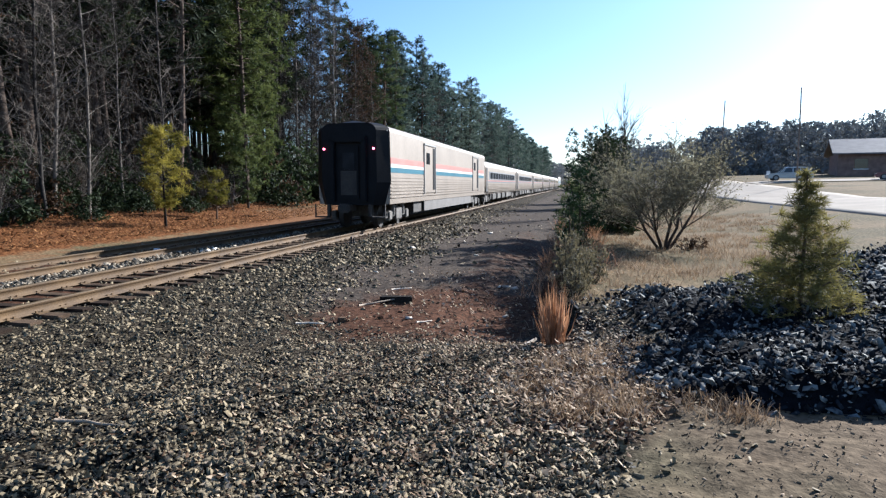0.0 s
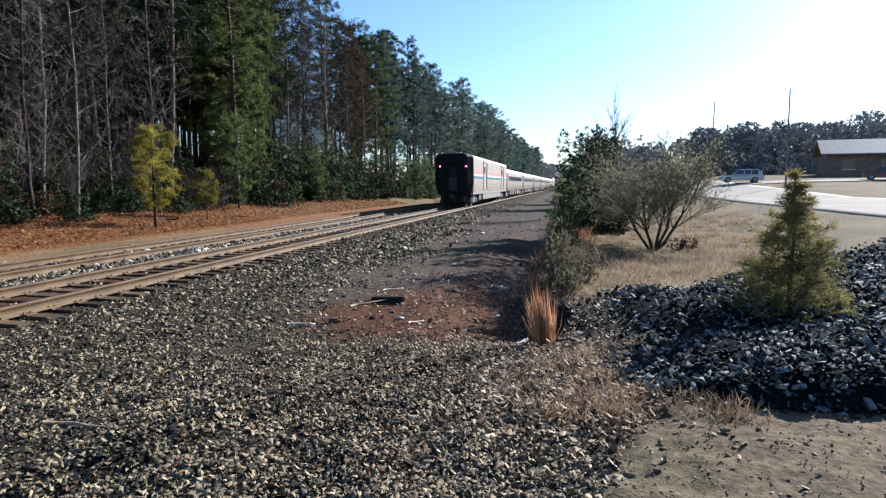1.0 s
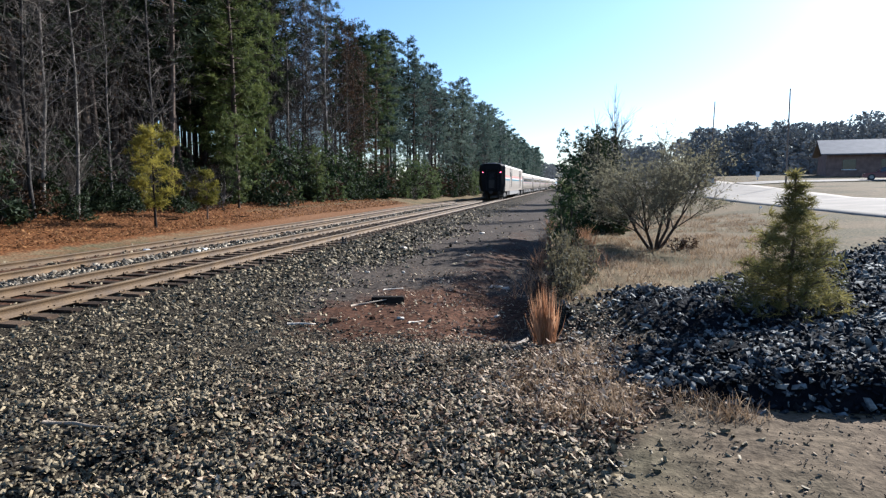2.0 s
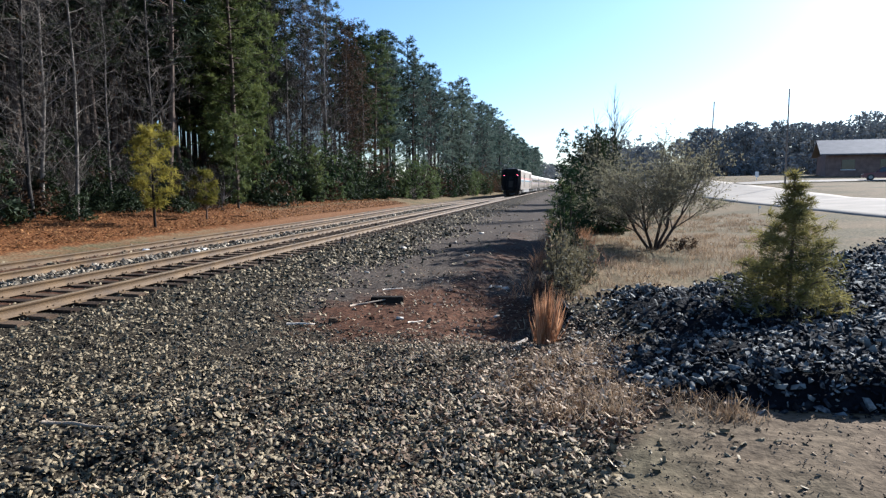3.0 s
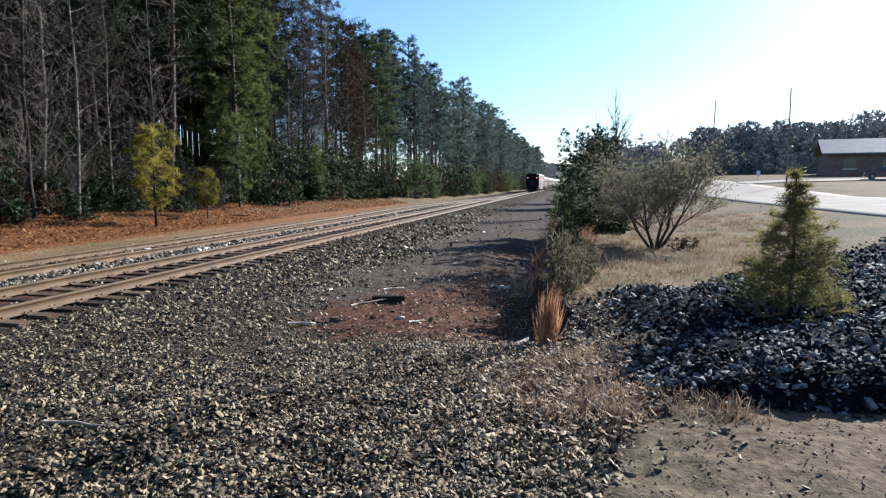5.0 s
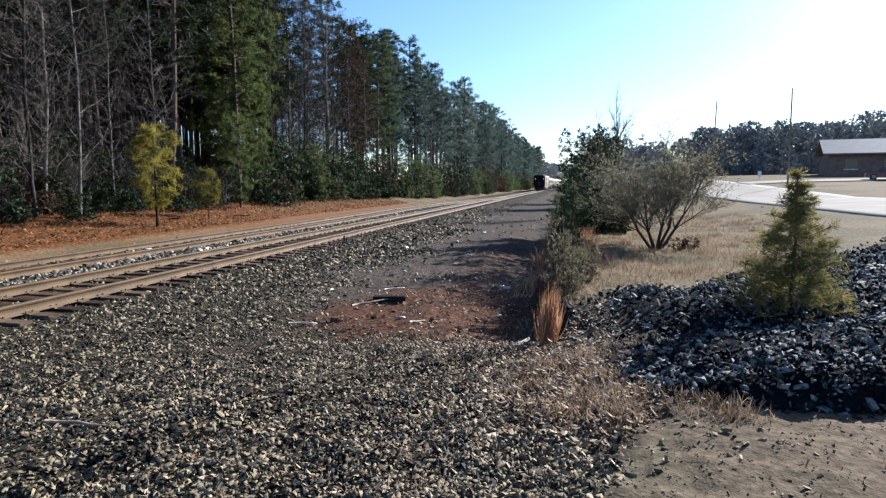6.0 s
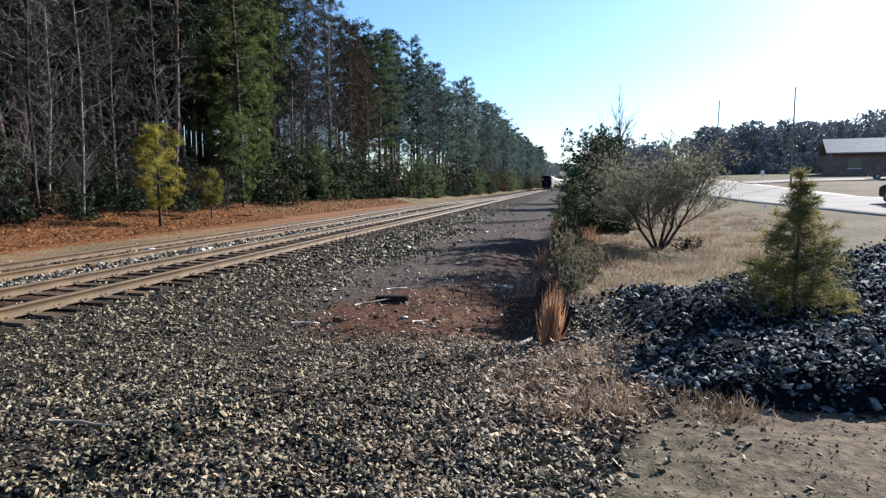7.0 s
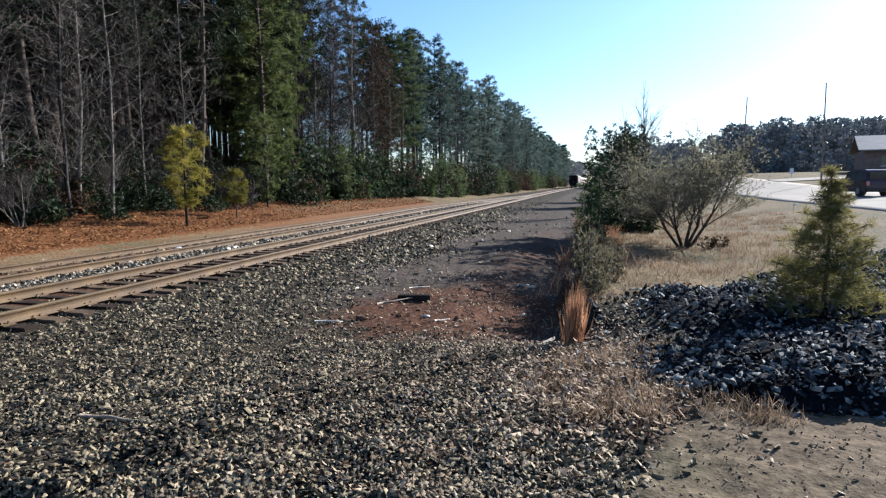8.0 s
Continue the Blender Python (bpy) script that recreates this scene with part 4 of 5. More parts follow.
        y += rng.uniform(3.5, 6.0)
    # deeper rows; between them the sky shows behind the leafless stretch
    for row, depth in enumerate((25.0, 28.0, 31.5, 36, 41)):
        y = 2.0 + row
        while y < (125 if row < 2 else 96):
            x = -depth - rng.uniform(-2, 2) + float(bend(y))
            along = y * 22 / depth
            if 43 < along < 57:
                if row < 3 and rng.random() < 0.7:
                    hardwood(x, y, rng.uniform(1.0, 1.35))
            else:
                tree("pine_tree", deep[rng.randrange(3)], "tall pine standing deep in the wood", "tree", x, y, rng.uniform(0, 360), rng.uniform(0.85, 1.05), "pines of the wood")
            y += rng.uniform(3.0, 5.2) * (1 if y < 80 else 1.5)
    # undergrowth
    brush = bare_meshes(71, 4.6, 3, 0.45, BARK_GREY, TWIG, stems=6, start=0.3, splay=0.5)
    for k in range(9):
        tree("leafless_shrub", brush, "leafless grey twiggy shrub in front of the wood", "shrub", -19.6 - rng.uniform(0, 2.6), 8 + 3.1 * k + rng.uniform(-0.7, 0.7), rng.uniform(0, 360), rng.uniform(0.5, 1.0), "leafless shrubs")
    y = 6.0
    while y < 150:
        x = -20.0 - rng.uniform(-0.3, 2.5) + float(bend(y))
        k = rng.randrange(4) if y > 36 else rng.choice((2, 2, 1))
        tree("undergrowth_bush", bushes[k], ("evergreen bush under the trees", "brown-leaved bush under the trees", "dark cedar bush under the trees", "evergreen bush under the trees")[k],
             "bush", x, y, rng.uniform(0, 360), rng.uniform(0.6, 1.35) if y > 36 else rng.uniform(0.5, 1.05), "undergrowth")
        y += rng.uniform(0.8, 1.7) * (1 if y < 70 else 1.6)
    thicket = [bush_meshes(s, 5.2, 4.2, 260, 0.38, f) for s, f in ((35, CEDAR), (36, NEEDLE), (37, BROWN_LEAF))]
    for k in range(22):
        tree("thicket_bush", thicket[(0, 0, 2)[k % 3]], "dark thicket at the foot of the leafless trees", "bush", -21.6 - rng.uniform(0, 2.2), 6 + 1.25 * k + rng.uniform(-0.6, 0.6), rng.uniform(0, 360), rng.uniform(0.45, 0.75), "thickets of the wood's edge")
    for k in range(34):
        tree("thicket_bush", thicket[(0, 2, 1)[k % 3]], "dark thicket deep under the trees", "bush", -25.0 - rng.uniform(0, 9), 6 + 1.85 * k + rng.uniform(-1, 1), rng.uniform(0, 360), rng.uniform(0.6, 1.0), "thickets of the wood's edge")
    y = 40.0
    while y < 300:
        x = -20.6 + 4.4 * float(smooth01(50, 85, y)) - rng.uniform(0, 2.5) + float(bend(y))
        k = rng.choice((0, 1, 1, 2))
        tree("thicket_bush", thicket[k], ("tall dark cedar thicket at the wood's edge", "tall evergreen thicket at the wood's edge", "tall brown-leaved thicket at the wood's edge")[k],
             "bush", x, y, rng.uniform(0, 360), rng.uniform(0.7, 1.2), "thickets of the wood's edge")
        y += rng.uniform(1.8, 3.6) * (1 if y < 80 else 1.4 if y < 165 else 2.5)
    young = pine_meshes(41, 4.2, 0.24, 1.1, 210, 0.29, 32, NEEDLE_YOUNG, tip=0.15, wide=0.045)
    tree("young_pine", young, "young yellow-green pine on the bank", "tree", -17.0, 22.5, 20)
    small = pine_meshes(42, 2.4, 0.35, 0.8, 150, 0.24, 26, NEEDLE_YOUNG, tip=0.2, wide=0.045)
    tree("young_pine", small, "small yellow-green pine sapling on the bank", "tree", -17.6, 27.2, 0)
    mid = pine_meshes(43, 5.5, 0.12, 1.1, 200, 0.32, 20, NEEDLE_SUNLIT, tip=0.2, wide=0.06)
    tree("young_pine", mid, "young green pine in front of the wood", "tree", -19.5, 33.5, 0)
    tree("young_pine", mid, "young green pine beside the taller pines", "tree", -19.8, 46, 120, 0.8)


forest()


def far_woods():
    """Distant woods, too far to tell the trees apart."""
    rng = random.Random(77)
    V, F, WV, WF = [], [], [], []

    def clump_tree(x, y, h, w, blade, n, low=0.12, close=False):
        z = g(x, y)
        tube_rings(WV, WF, Vector((x, y, z - 0.3)), Vector((x, y, z + h * 0.8)), 0.18, 0.06, 4)
        for _ in range(n):
            a, f = rng.uniform(0, 6.283), rng.random()
            if close:
                f = 1 - (1 - f) ** 1.15
            r = w * (rng.uniform(0.75, 1) if close else rng.uniform(0.35, 1)) * math.sin(math.pi * (0.16 + 0.74 * f)) * 0.6
            blades(V, F, rng, Vector((x + math.cos(a) * r, y + math.sin(a) * r, z + h * (low + (1 - low) * f))), blade, 6 if close else 7, 0.8, 0.42 if close else 0.22)

    def flush(name, leaf, label):
        w = tagged(put(name, mesh_np(name, V, F, leaf)), label, "woods", kind="stuff")
        put("trunks", mesh_np("trunks", WV, WF, BARK_GREY if leaf == HAZED_LEAF else BARK), w)
        for q in (V, F, WV, WF):
            q.clear()

    # along the far end of the line, both sides
    for k in range(60):
        y = rng.uniform(150, 330)
        clump_tree(-20 - rng.uniform(0, 9) + float(bend(y)), y, rng.uniform(16, 20), rng.uniform(5, 7), 0.9, 60, 0.0, True)
    for k in range(230):
        y = rng.uniform(150, 560)
        side = rng.random() < 0.75
        u = -20 - rng.uniform(0, 16) if side else 9 + rng.uniform(0, 14) + (y - 150) * 0.02
        if not side and y < 230:
            continue
        clump_tree(u + float(bend(y)), y, rng.uniform(13, 19), rng.uniform(4, 6), 1.2, 28, 0.0, True)
    for k in range(50):
        clump_tree(rng.uniform(-45, 60), rng.uniform(570, 640), rng.uniform(15, 20), 8, 2.4, 24)
    # across the road
    for k in range(150):
        x = rng.uniform(8, 120)
        y = 128 + rng.uniform(0, 26) - 0.28 * max(0, x - 30)
        if x < 28:
            y += 40
        clump_tree(x, y, rng.uniform(7.8, 10.6) + 0.02 * x, rng.uniform(5, 8), 0.55, 150, 0.0, True)
    for k in range(230):
        x = rng.uniform(5, 150)
        clump_tree(x, 158 - 0.28 * max(0, x - 30) + (40 if x < 28 else 0) + rng.uniform(0, 26), rng.uniform(8, 11) + 0.02 * x, 7, 0.9, 40, 0.0, True)
    for k in range(70):
        x = 8 + 1.9 * k
        clump_tree(x, 122 - 0.28 * max(0, x - 30) + (40 if x < 28 else 0) + rng.uniform(-2, 2), rng.uniform(3, 5), 6, 0.8, 26, 0.0)
    flush("far_woods", HAZED_LEAF, "distant mixed woods along the line and across the road")
    # low growth behind the wood
    for k in range(120):
        y = rng.uniform(-5, 150)
        clump_tree(-52 - rng.uniform(0, 14), y, rng.uniform(3, 5.5), rng.uniform(4, 6), 1.3, 18)
    for k in range(200):
        y = rng.uniform(-8, 61)
        clump_tree(-46 - rng.uniform(0, 16), y, rng.uniform(13, 20), rng.uniform(4, 6), 1.3, 40, 0.0, True)
    # a screen of tall crowns on clean stems behind the pines
    for k in range(110):
        y = rng.uniform(46, 96)
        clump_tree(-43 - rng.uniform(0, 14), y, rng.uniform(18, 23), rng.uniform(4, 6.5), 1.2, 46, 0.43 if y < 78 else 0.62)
    for k in range(70):
        y = rng.uniform(60, 150)
        clump_tree(-44 - rng.uniform(0, 16), y, rng.uniform(3, 5.5), rng.uniform(4, 6), 1.2, 24, 0.0)
    flush("deep_woods", SHADED_LEAF, "deep woods behind the pines, coloured dark for their shade")


# foliage darkened to carry the shade of the wood's interior
SHADED_LEAF = mat("deep_wood_foliage", (0.008, 0.014, 0.009), (0.05, 0.058, 0.034), 0.12, 0.9, 0.0, fine=1.0, trans=0.2, spec=0.05)
# pale blue-grey: the haze over the distance is mixed into the leaf colour
HAZED_LEAF = mat("distant_foliage", (0.15, 0.158, 0.155), (0.27, 0.272, 0.26), 0.12, 0.9, 0.0, fine=1.0, trans=0.1, spec=0.05)
far_woods()


def right_bank():
    shrub = bare_meshes(51, 3.9, 4, 0.42, BARK, TWIG_OLIVE, stems=6, start=0.33, splay=0.62, leaf=0.55, ratio=0.74, leaf_size=0.05, leaf_mat=OLIVE_LEAF)
    tree("round_shrub_tree", shrub, "low many-stemmed round tree with fine olive twigs on the turf", "tree", 2.55, 18.35, 30, 1.2, tall=0.88)
    cedar = bush_meshes(61, 6.0, 2.9, 1800, 0.21, CEDAR, BARK, 14)
    tree("cedar_tree", cedar, "dense dark green cedar beside the line", "tree", 0.75, 24.6, 0, 0.70)
    tree("cedar_tree", cedar, "dense dark green cedar beside the line", "tree", 1.5, 28.0, 130, 0.68)
    tree("cedar_bush", bush_meshes(62, 1.9, 1.9, 260, 0.25, CEDAR, BARK, 10), "low dark cedar bush in dry grass", "bush", 1.35, 23.2)
    tree("bare_tree", bare_meshes(63, 8.5, 3, 0.35, BARK_GREY, TWIG), "leafless tree behind the cedar", "tree", 3.3, 42.5, 0, 1.35)
    tree("cedar_tree", cedar, "dense dark green cedar beside the line", "tree", 2.6, 57.0, 90, 1.25)
    tree("cedar_tree", cedar, "dense dark green cedar beside the line", "tree", 3.6, 72.0, 200, 1.3)
    tree("small_conifer", pine_meshes(64, 2.05, 0.03, 0.9, 780, 0.14, 30, CONIFER, tip=0.02, cone=True, wide=0.036), "small pale green conifer growing behind the rubble mound", "tree", 3.1, 9.1, 0)
    scrub = bush_meshes(65, 1.6, 0.75, 60, 0.13, CEDAR, TWIG, 6)
    for x, y, s, t in ((0.0, 15.3, 0.95, 0), (0.3, 16.4, 0.6, 90), (0.05, 21.0, 0.9, 200), (0.1, 27.6, 1.2, 30), (0.2, 31.5, 1.4, 140), (0.0, 36.5, 1.5, 60)):
        tree("scrub_bush", scrub, "thin half-bare scrub bush beside the ballast", "bush", x, y, t, s, "scrub along the ballast")
    tree("low_bush", bush_meshes(68, 0.5, 0.9, 90, 0.1, BROWN_LEAF, TWIG, 7), "low brown bush at the foot of the round tree", "bush", 3.25, 18.0, 0)
    sapling = pine_meshes(67, 1.9, 0.08, 0.6, 150, 0.17, 14, NEEDLE, tip=0.2, wide=0.07)
    for x, y, s, t in ((-0.1, 15.2, 0.8, 0), (0.15, 17.4, 1.2, 100), (-0.05, 19.4, 1.0, 50), (0.3, 21.2, 1.35, 200)):
        tree("pine_sapling", sapling, "small green pine sapling at the edge of the ballast", "tree", x, y, t, s, "saplings along the ballast")
    grey = bush_meshes(69, 1.0, 0.9, 105, 0.12, GREY_LEAF, TWIG, 7)
    for x, y, s, t, k in ((0.05, 10.1, 0.55, 10, 1.4), (0.1, 10.7, 0.55, 50, 2.0), (-0.1, 11.3, 0.65, 0, 2.2), (0.35, 11.6, 0.6, 70, 1.6), (0.0, 12.1, 0.6, 150, 1.6), (0.35, 12.8, 0.6, 140, 1.2), (0.05, 13.8, 0.6, 200, 1.9)):
        tree("grey_bush", grey, "fuzzy grey-green bush at the lip of the ditch", "bush", x, y, t, s, "grey bushes at the ditch", tall=k)
    low = bush_meshes(66, 0.6, 0.9, 90, 0.10, BROWN_LEAF, TWIG, 7)
    for x, y, s, t in ((0.15, 12.0, 0.75, 0), (-0.05, 11.2, 0.6, 80), (0.35, 12.9, 0.7, 160), (0.0, 10.2, 0.5, 220), (0.2, 13.8, 0.8, 300)):
        tree("low_bush", low, "low dead brown bush at the lip of the ditch", "bush", x, y, t, s, "low bushes at the ditch")


GREY_LEAF = mat("grey_green_leaf", (0.06, 0.055, 0.031), (0.18, 0.15, 0.085), 3, 0.8, 0.0, trans=0.35)
OLIVE_LEAF = mat("olive_bud", (0.12, 0.11, 0.065), (0.28, 0.252, 0.158), 3, 0.8, 0.0, trans=0.5)
TWIG_OLIVE = mat("olive_twig", (0.07, 0.06, 0.04), (0.22, 0.19, 0.12), 3, 0.9, 0.0)
right_bank()


# ---- poles, sign and house across the road ----
def pole(x, y, high, lean):
    p = tagged(new("utility_pole"), "tall plain wooden utility pole beside the road", "pole", "utility poles")
    part("shaft", cy((0, 0, -0.5), (lean, 0, high), 0.10, 0.06, 10), POLE_WOOD, p)
    part("cap", cy((lean, 0, high), (lean, 0, high + 0.06), 0.09, 0.03, 10), ROOF_GREY, p)
    p.matrix_basis = pose(x, y, g(x, y))


pole(22.2, 68.5, 9.9, -0.1)
pole(17.7, 82.1, 10.5, 0.25)


def roadside_sign():
    s = tagged(new("roadside_sign"), "small white sign on a short post across the road", "sign")
    part("post", bx(-0.04, 0.04, -0.03, 0.03, -0.3, 0.9), WHITE_PAINT, s)
    part("board", bx(-0.22, 0.22, -0.05, -0.03, 0.45, 1.15, 0.006), WHITE_PAINT, s)
    s.matrix_basis = pose(25.0, 88.0, g(25, 88))


roadside_sign()


def house():
    h = tagged(new("low_house"), "long low brown brick building with a pale metal roof among trees", "building")
    wall = part("wall", bx(0, 34, 0, 10, -1.0, 3.1), BRICK_WALL, h)
    rf = bmesh.new()
    ring = [(-0.8, 2.95), (5.0, 5.2), (10.8, 2.95), (10.8, 3.15), (5.0, 5.45), (-0.8, 3.15)]
    a = [rf.verts.new((-0.8, y, z)) for y, z in ring]
    b = [rf.verts.new((34.8, y, z)) for y, z in ring]
    for i in range(6):
        rf.faces.new((a[i], a[(i + 1) % 6], b[(i + 1) % 6], b[i]))
    rf.faces.new(a[::-1])
    rf.faces.new(b)
    bmesh.ops.recalc_face_normals(rf, faces=rf.faces)
    part("roof", rf, ROOF_GREY, h)
    for k in range(7):
        w = part("window", bx(2 + k * 4.6, 3.6 + k * 4.6, -0.06, 0.02, 0.9, 2.3, 0.01), GLASS_DARK, h)
        part("sill", bx(1.9 + k * 4.6, 3.7 + k * 4.6, -0.14, 0.0, 0.8, 0.9), WHITE_PAINT, w)
    h.matrix_basis = pose(37, 98, g(40, 100), 0, 0, -14)


house()


# ---- the heap of dark rock ----
def stone_shapes(seed, n):
    """Small angular stones: squashed, jittered wedges."""
    rng = np.random.default_rng(seed)
    base = np.array([(-1, -0.9, -0.8), (-1, 0.9, -0.8), (-0.9, 0, 0.9), (1, -0.9, -0.8), (1, 0.9, -0.8), (0.9, 0, 0.9)]) * 0.85
    face = np.array([(0, 2, 1), (3, 4, 5), (0, 1, 4), (0, 4, 3), (1, 2, 5), (1, 5, 4), (2, 0, 3), (2, 3, 5)])
    return [(base * rng.uniform(0.55, 1.35, (6, 3)) * np.array([1.25, rng.uniform(0.45, 0.85), rng.uniform(0.3, 0.55)])) for _ in range(n)], face


def scatter(name, xy, z, size, material, seed):
    """One mesh of many stones."""
    rng = np.random.default_rng(seed)
    shapes, face = stone_shapes(seed, 12)
    face = np.delete(face, (2, 3), axis=0)  # the undersides lie in the bed
    shapes = np.array(shapes)
    n = len(xy)
    pick = rng.integers(0, 12, n)
    q = rng.normal(size=(n, 4)) * np.array([1, 0.45, 0.45, 1])
    q /= np.linalg.norm(q, axis=1)[:, None]
    w, a, b, c = q.T
    R = np.stack([np.stack([1 - 2 * (b * b + c * c), 2 * (a * b - c * w), 2 * (a * c + b * w)], -1),
                  np.stack([2 * (a * b + c * w), 1 - 2 * (a * a + c * c), 2 * (b * c - a * w)], -1),
                  np.stack([2 * (a * c - b * w), 2 * (b * c + a * w), 1 - 2 * (a * a + b * b)], -1)], 1)
    V = np.einsum("nij,nkj->nki", R, shapes[pick] * np.asarray(size)[:, None, None]) + np.stack([xy[:, 0], xy[:, 1], z], -1)[:, None, :]
    F = face[None] + 6 * np.arange(n)[:, None, None]
    return mesh_np(name, V.reshape(-1, 3), F.reshape(-1, 3), material)


def heap_z(x, y):
    """Height of the rock heap over its footprint; negative outside it."""
    x, y = np.asarray(x, float), np.asarray(y, float)
    front = y - (5.25 + 0.05 * (x - 1) + 0.10 * np.sin(x * 2.1))
    left = x - (0.35 + 0.12 * np.sin(y * 1.7) + 0.10 * np.abs(y - 7))
    back = (9.4 + 1.15 * (x - 0.45) + 0.25 * np.sin(x * 2.3)) - y
    h = np.minimum(np.minimum(1.1 * front, 0.30 - 0.02 * front), np.minimum(0.19 * left, 0.24 * back))
    h = np.minimum(h, 0.29 + 0.05 * np.sin(x * 1.1) * np.cos(y * 0.8))
    return h - 0.17 * np.exp(-(((x - 2.2) / 1.5) ** 2 + ((y - 8.0 - 0.3 * (x - 2.2)) / 0.6) ** 2))


def rock_heap():
    xs, ys = np.arange(-0.2, 14, 0.12), np.arange(4.8, 26, 0.12)
    X, Y = np.meshgrid(xs, ys)
    Z = ground_z(X, Y) + np.maximum(-0.12, heap_z(X, Y) - 0.04)
    i = np.arange(X.size).reshape(X.shape)
    keep = heap_z(X, Y)[:-1, :-1] > -0.1
    F = np.stack([i[:-1, :-1], i[:-1, 1:], i[1:, 1:], i[1:, :-1]], -1)[keep]
    top = tagged(put("rubble_mound", mesh_np("rubble_mound", np.stack([X, Y, Z], -1).reshape(-1, 3), F, SHADED_BED)), "low spread heap of dark broken rock", "rock heap")
    rng = np.random.default_rng(9)
    xy = np.concatenate([np.stack([rng.uniform(-0.2, 12, 60000), rng.uniform(4.9, 24, 60000)], -1), np.stack([rng.uniform(0.2, 5, 5000), rng.uniform(5.0, 6.2, 5000)], -1)])[rng.permutation(65000)]
    h = heap_z(xy[:, 0], xy[:, 1])
    d = np.hypot(xy[:, 0], xy[:, 1])
    extra = xy[:, 1] < 6.2
    ok = ((h > -0.03) | ((h > -0.16) & (rng.random(len(xy)) < 0.25))) & (rng.random(len(xy)) < np.where(extra, 0.45, np.clip((8 / d) ** 1.5, 0, 0.75))) & (xy[:, 0] < xy[:, 1] * 0.62 + 1)
    xy, h, d = xy[ok][:24000], h[ok][:24000], d[ok][:24000]
    size = 0.013 + 0.046 * rng.random(len(xy)) ** 2.2 * np.clip(d / 8, 1, 1.6)
    tagged(put("loose_rock_cover", scatter("loose_rock_cover", xy, ground_z(xy[:, 0], xy[:, 1]) + np.maximum(h, 0) + 0.01, size, ROCK, 5), top), kind="stuff")


# near-black bed: shade of the heap's front and of its gaps, as colour
SHADED_BED = mat("dark_rock_bed", (0.003, 0.0034, 0.0046), (0.012, 0.012, 0.014), 3, 0.95, 0.8, fine=22, dist=0.05, spec=0.03)
rock_heap()


# ---- ballast stones ----
def ballast_stones():
    rng = np.random.default_rng(3)
    n = 690000
    r = 2.3 + 130 * rng.random(n) ** 4.0
    a = rng.uniform(radians(-78), radians(38), n)
    x, y = r * np.sin(a), r * np.cos(a)
    b, c, lf, e, tan, dirt = zones(x, y)
    u = x - bend(y)
    cover = np.maximum(np.clip(b - np.minimum(c, 1) * 0.7 - e, 0, 1), np.maximum(0.07 * dirt, 0.13 * np.minimum(c, 1))) * smooth01(90, 10, r) ** 0.5 * np.clip(0.95 + 0.9 * wobble(x, y, 1.9) * smooth01(-5.5, -3.5, u) * smooth01(16, 8, y), 0.25, 1)
    want = np.where(u < -3.8, np.clip((11 / r) ** 0.5, 0.3, 1), np.clip((7.5 / r) ** 0.65, 0.22, 1))
    ok = (rng.random(n) < cover * want * np.where(np.abs(rut_offset(x, y)) < 0.10, 0.02, 1)) & (u > -15) & ((np.abs(u - TRACK_X) > 1.4) | (rng.random(n) < 0.28)) & ((np.abs(u - FAR_X) > 0.9) | (rng.random(n) < 0.4)) & (heap_z(x, y) < 0)
    for cx in (TRACK_X, FAR_X):
        for s in (-0.7525, 0.7525):
            ok &= np.abs(u - cx - s) > 0.10
    x, y, r, u = x[ok][:124000], y[ok][:124000], r[ok][:124000], u[ok][:124000]
    size = (0.010 + 0.026 * rng.random(len(x)) ** 2.0) * np.clip(r / 8, 1, 2.8)
    z = ground_z(x, y) + size * 0.22
    # paler, cleaner stone between the two tracks
    pale = (u < -10.15) & (u > -12.5)
    tagged(put("pale_ballast", scatter("pale_ballast", np.stack([x, y], -1)[pale], z[pale], size[pale], STONE_PALE, 18)), "pale clean crushed stone between the two tracks", "ballast", kind="stuff")
    x, y, r, z, size = (q[~pale] for q in (x, y, r, z, size))
    near = np.argsort(np.hypot(x + 0.7, y - 3.4))[:300]
    rest = np.setdiff1d(np.arange(len(x)), near)
    bed = tagged(put("ballast", scatter("ballast", np.stack([x, y], -1)[rest], z[rest], size[rest], STONE, 8)), "loose grey crushed-stone ballast spread beside the track", "ballast", kind="stuff")
    shapes, face = stone_shapes(15, 8)
    meshes = [mesh_np("stone", s, face, STONE_PART) for s in shapes]
    for k, i in enumerate(near):
        ob = put("stone", meshes[k % 8], bed)
        ob.matrix_basis = pose(x[i], y[i], z[i], rng.uniform(-25, 25), rng.uniform(-25, 25), rng.uniform(0, 360))
        ob.scale = (float(size[i]),) * 3


ballast_stones()



def earth_crumbs():
    """Fine crumbs and pebbles on the bare earth."""
    rng = np.random.default_rng(44)
    x, y = rng.uniform(-0.6, 4.5, 9000), rng.uniform(2.5, 5.6, 9000)
    ok = (rng.random(9000) < zones(x, y)[3]) & (heap_z(x, y) < 0)
    x, y = x[ok], y[ok]
    size = 0.003 + 0.011 * rng.random(len(x)) ** 4
    tagged(put("earth_crumb_cover", scatter("earth_crumb_cover", np.stack([x, y], -1), ground_z(x, y) + size * 0.2, size, CRUMB, 41)), "fine crumbs and pebbles on the bare brown earth", "pebbles", kind="stuff")


CRUMB = mat("earth_crumb", (0.04, 0.03, 0.02), (0.26, 0.20, 0.14), 4, 0.9, 0.2, per="island", spec=0.1, c3=(0.12, 0.09, 0.06))
earth_crumbs()


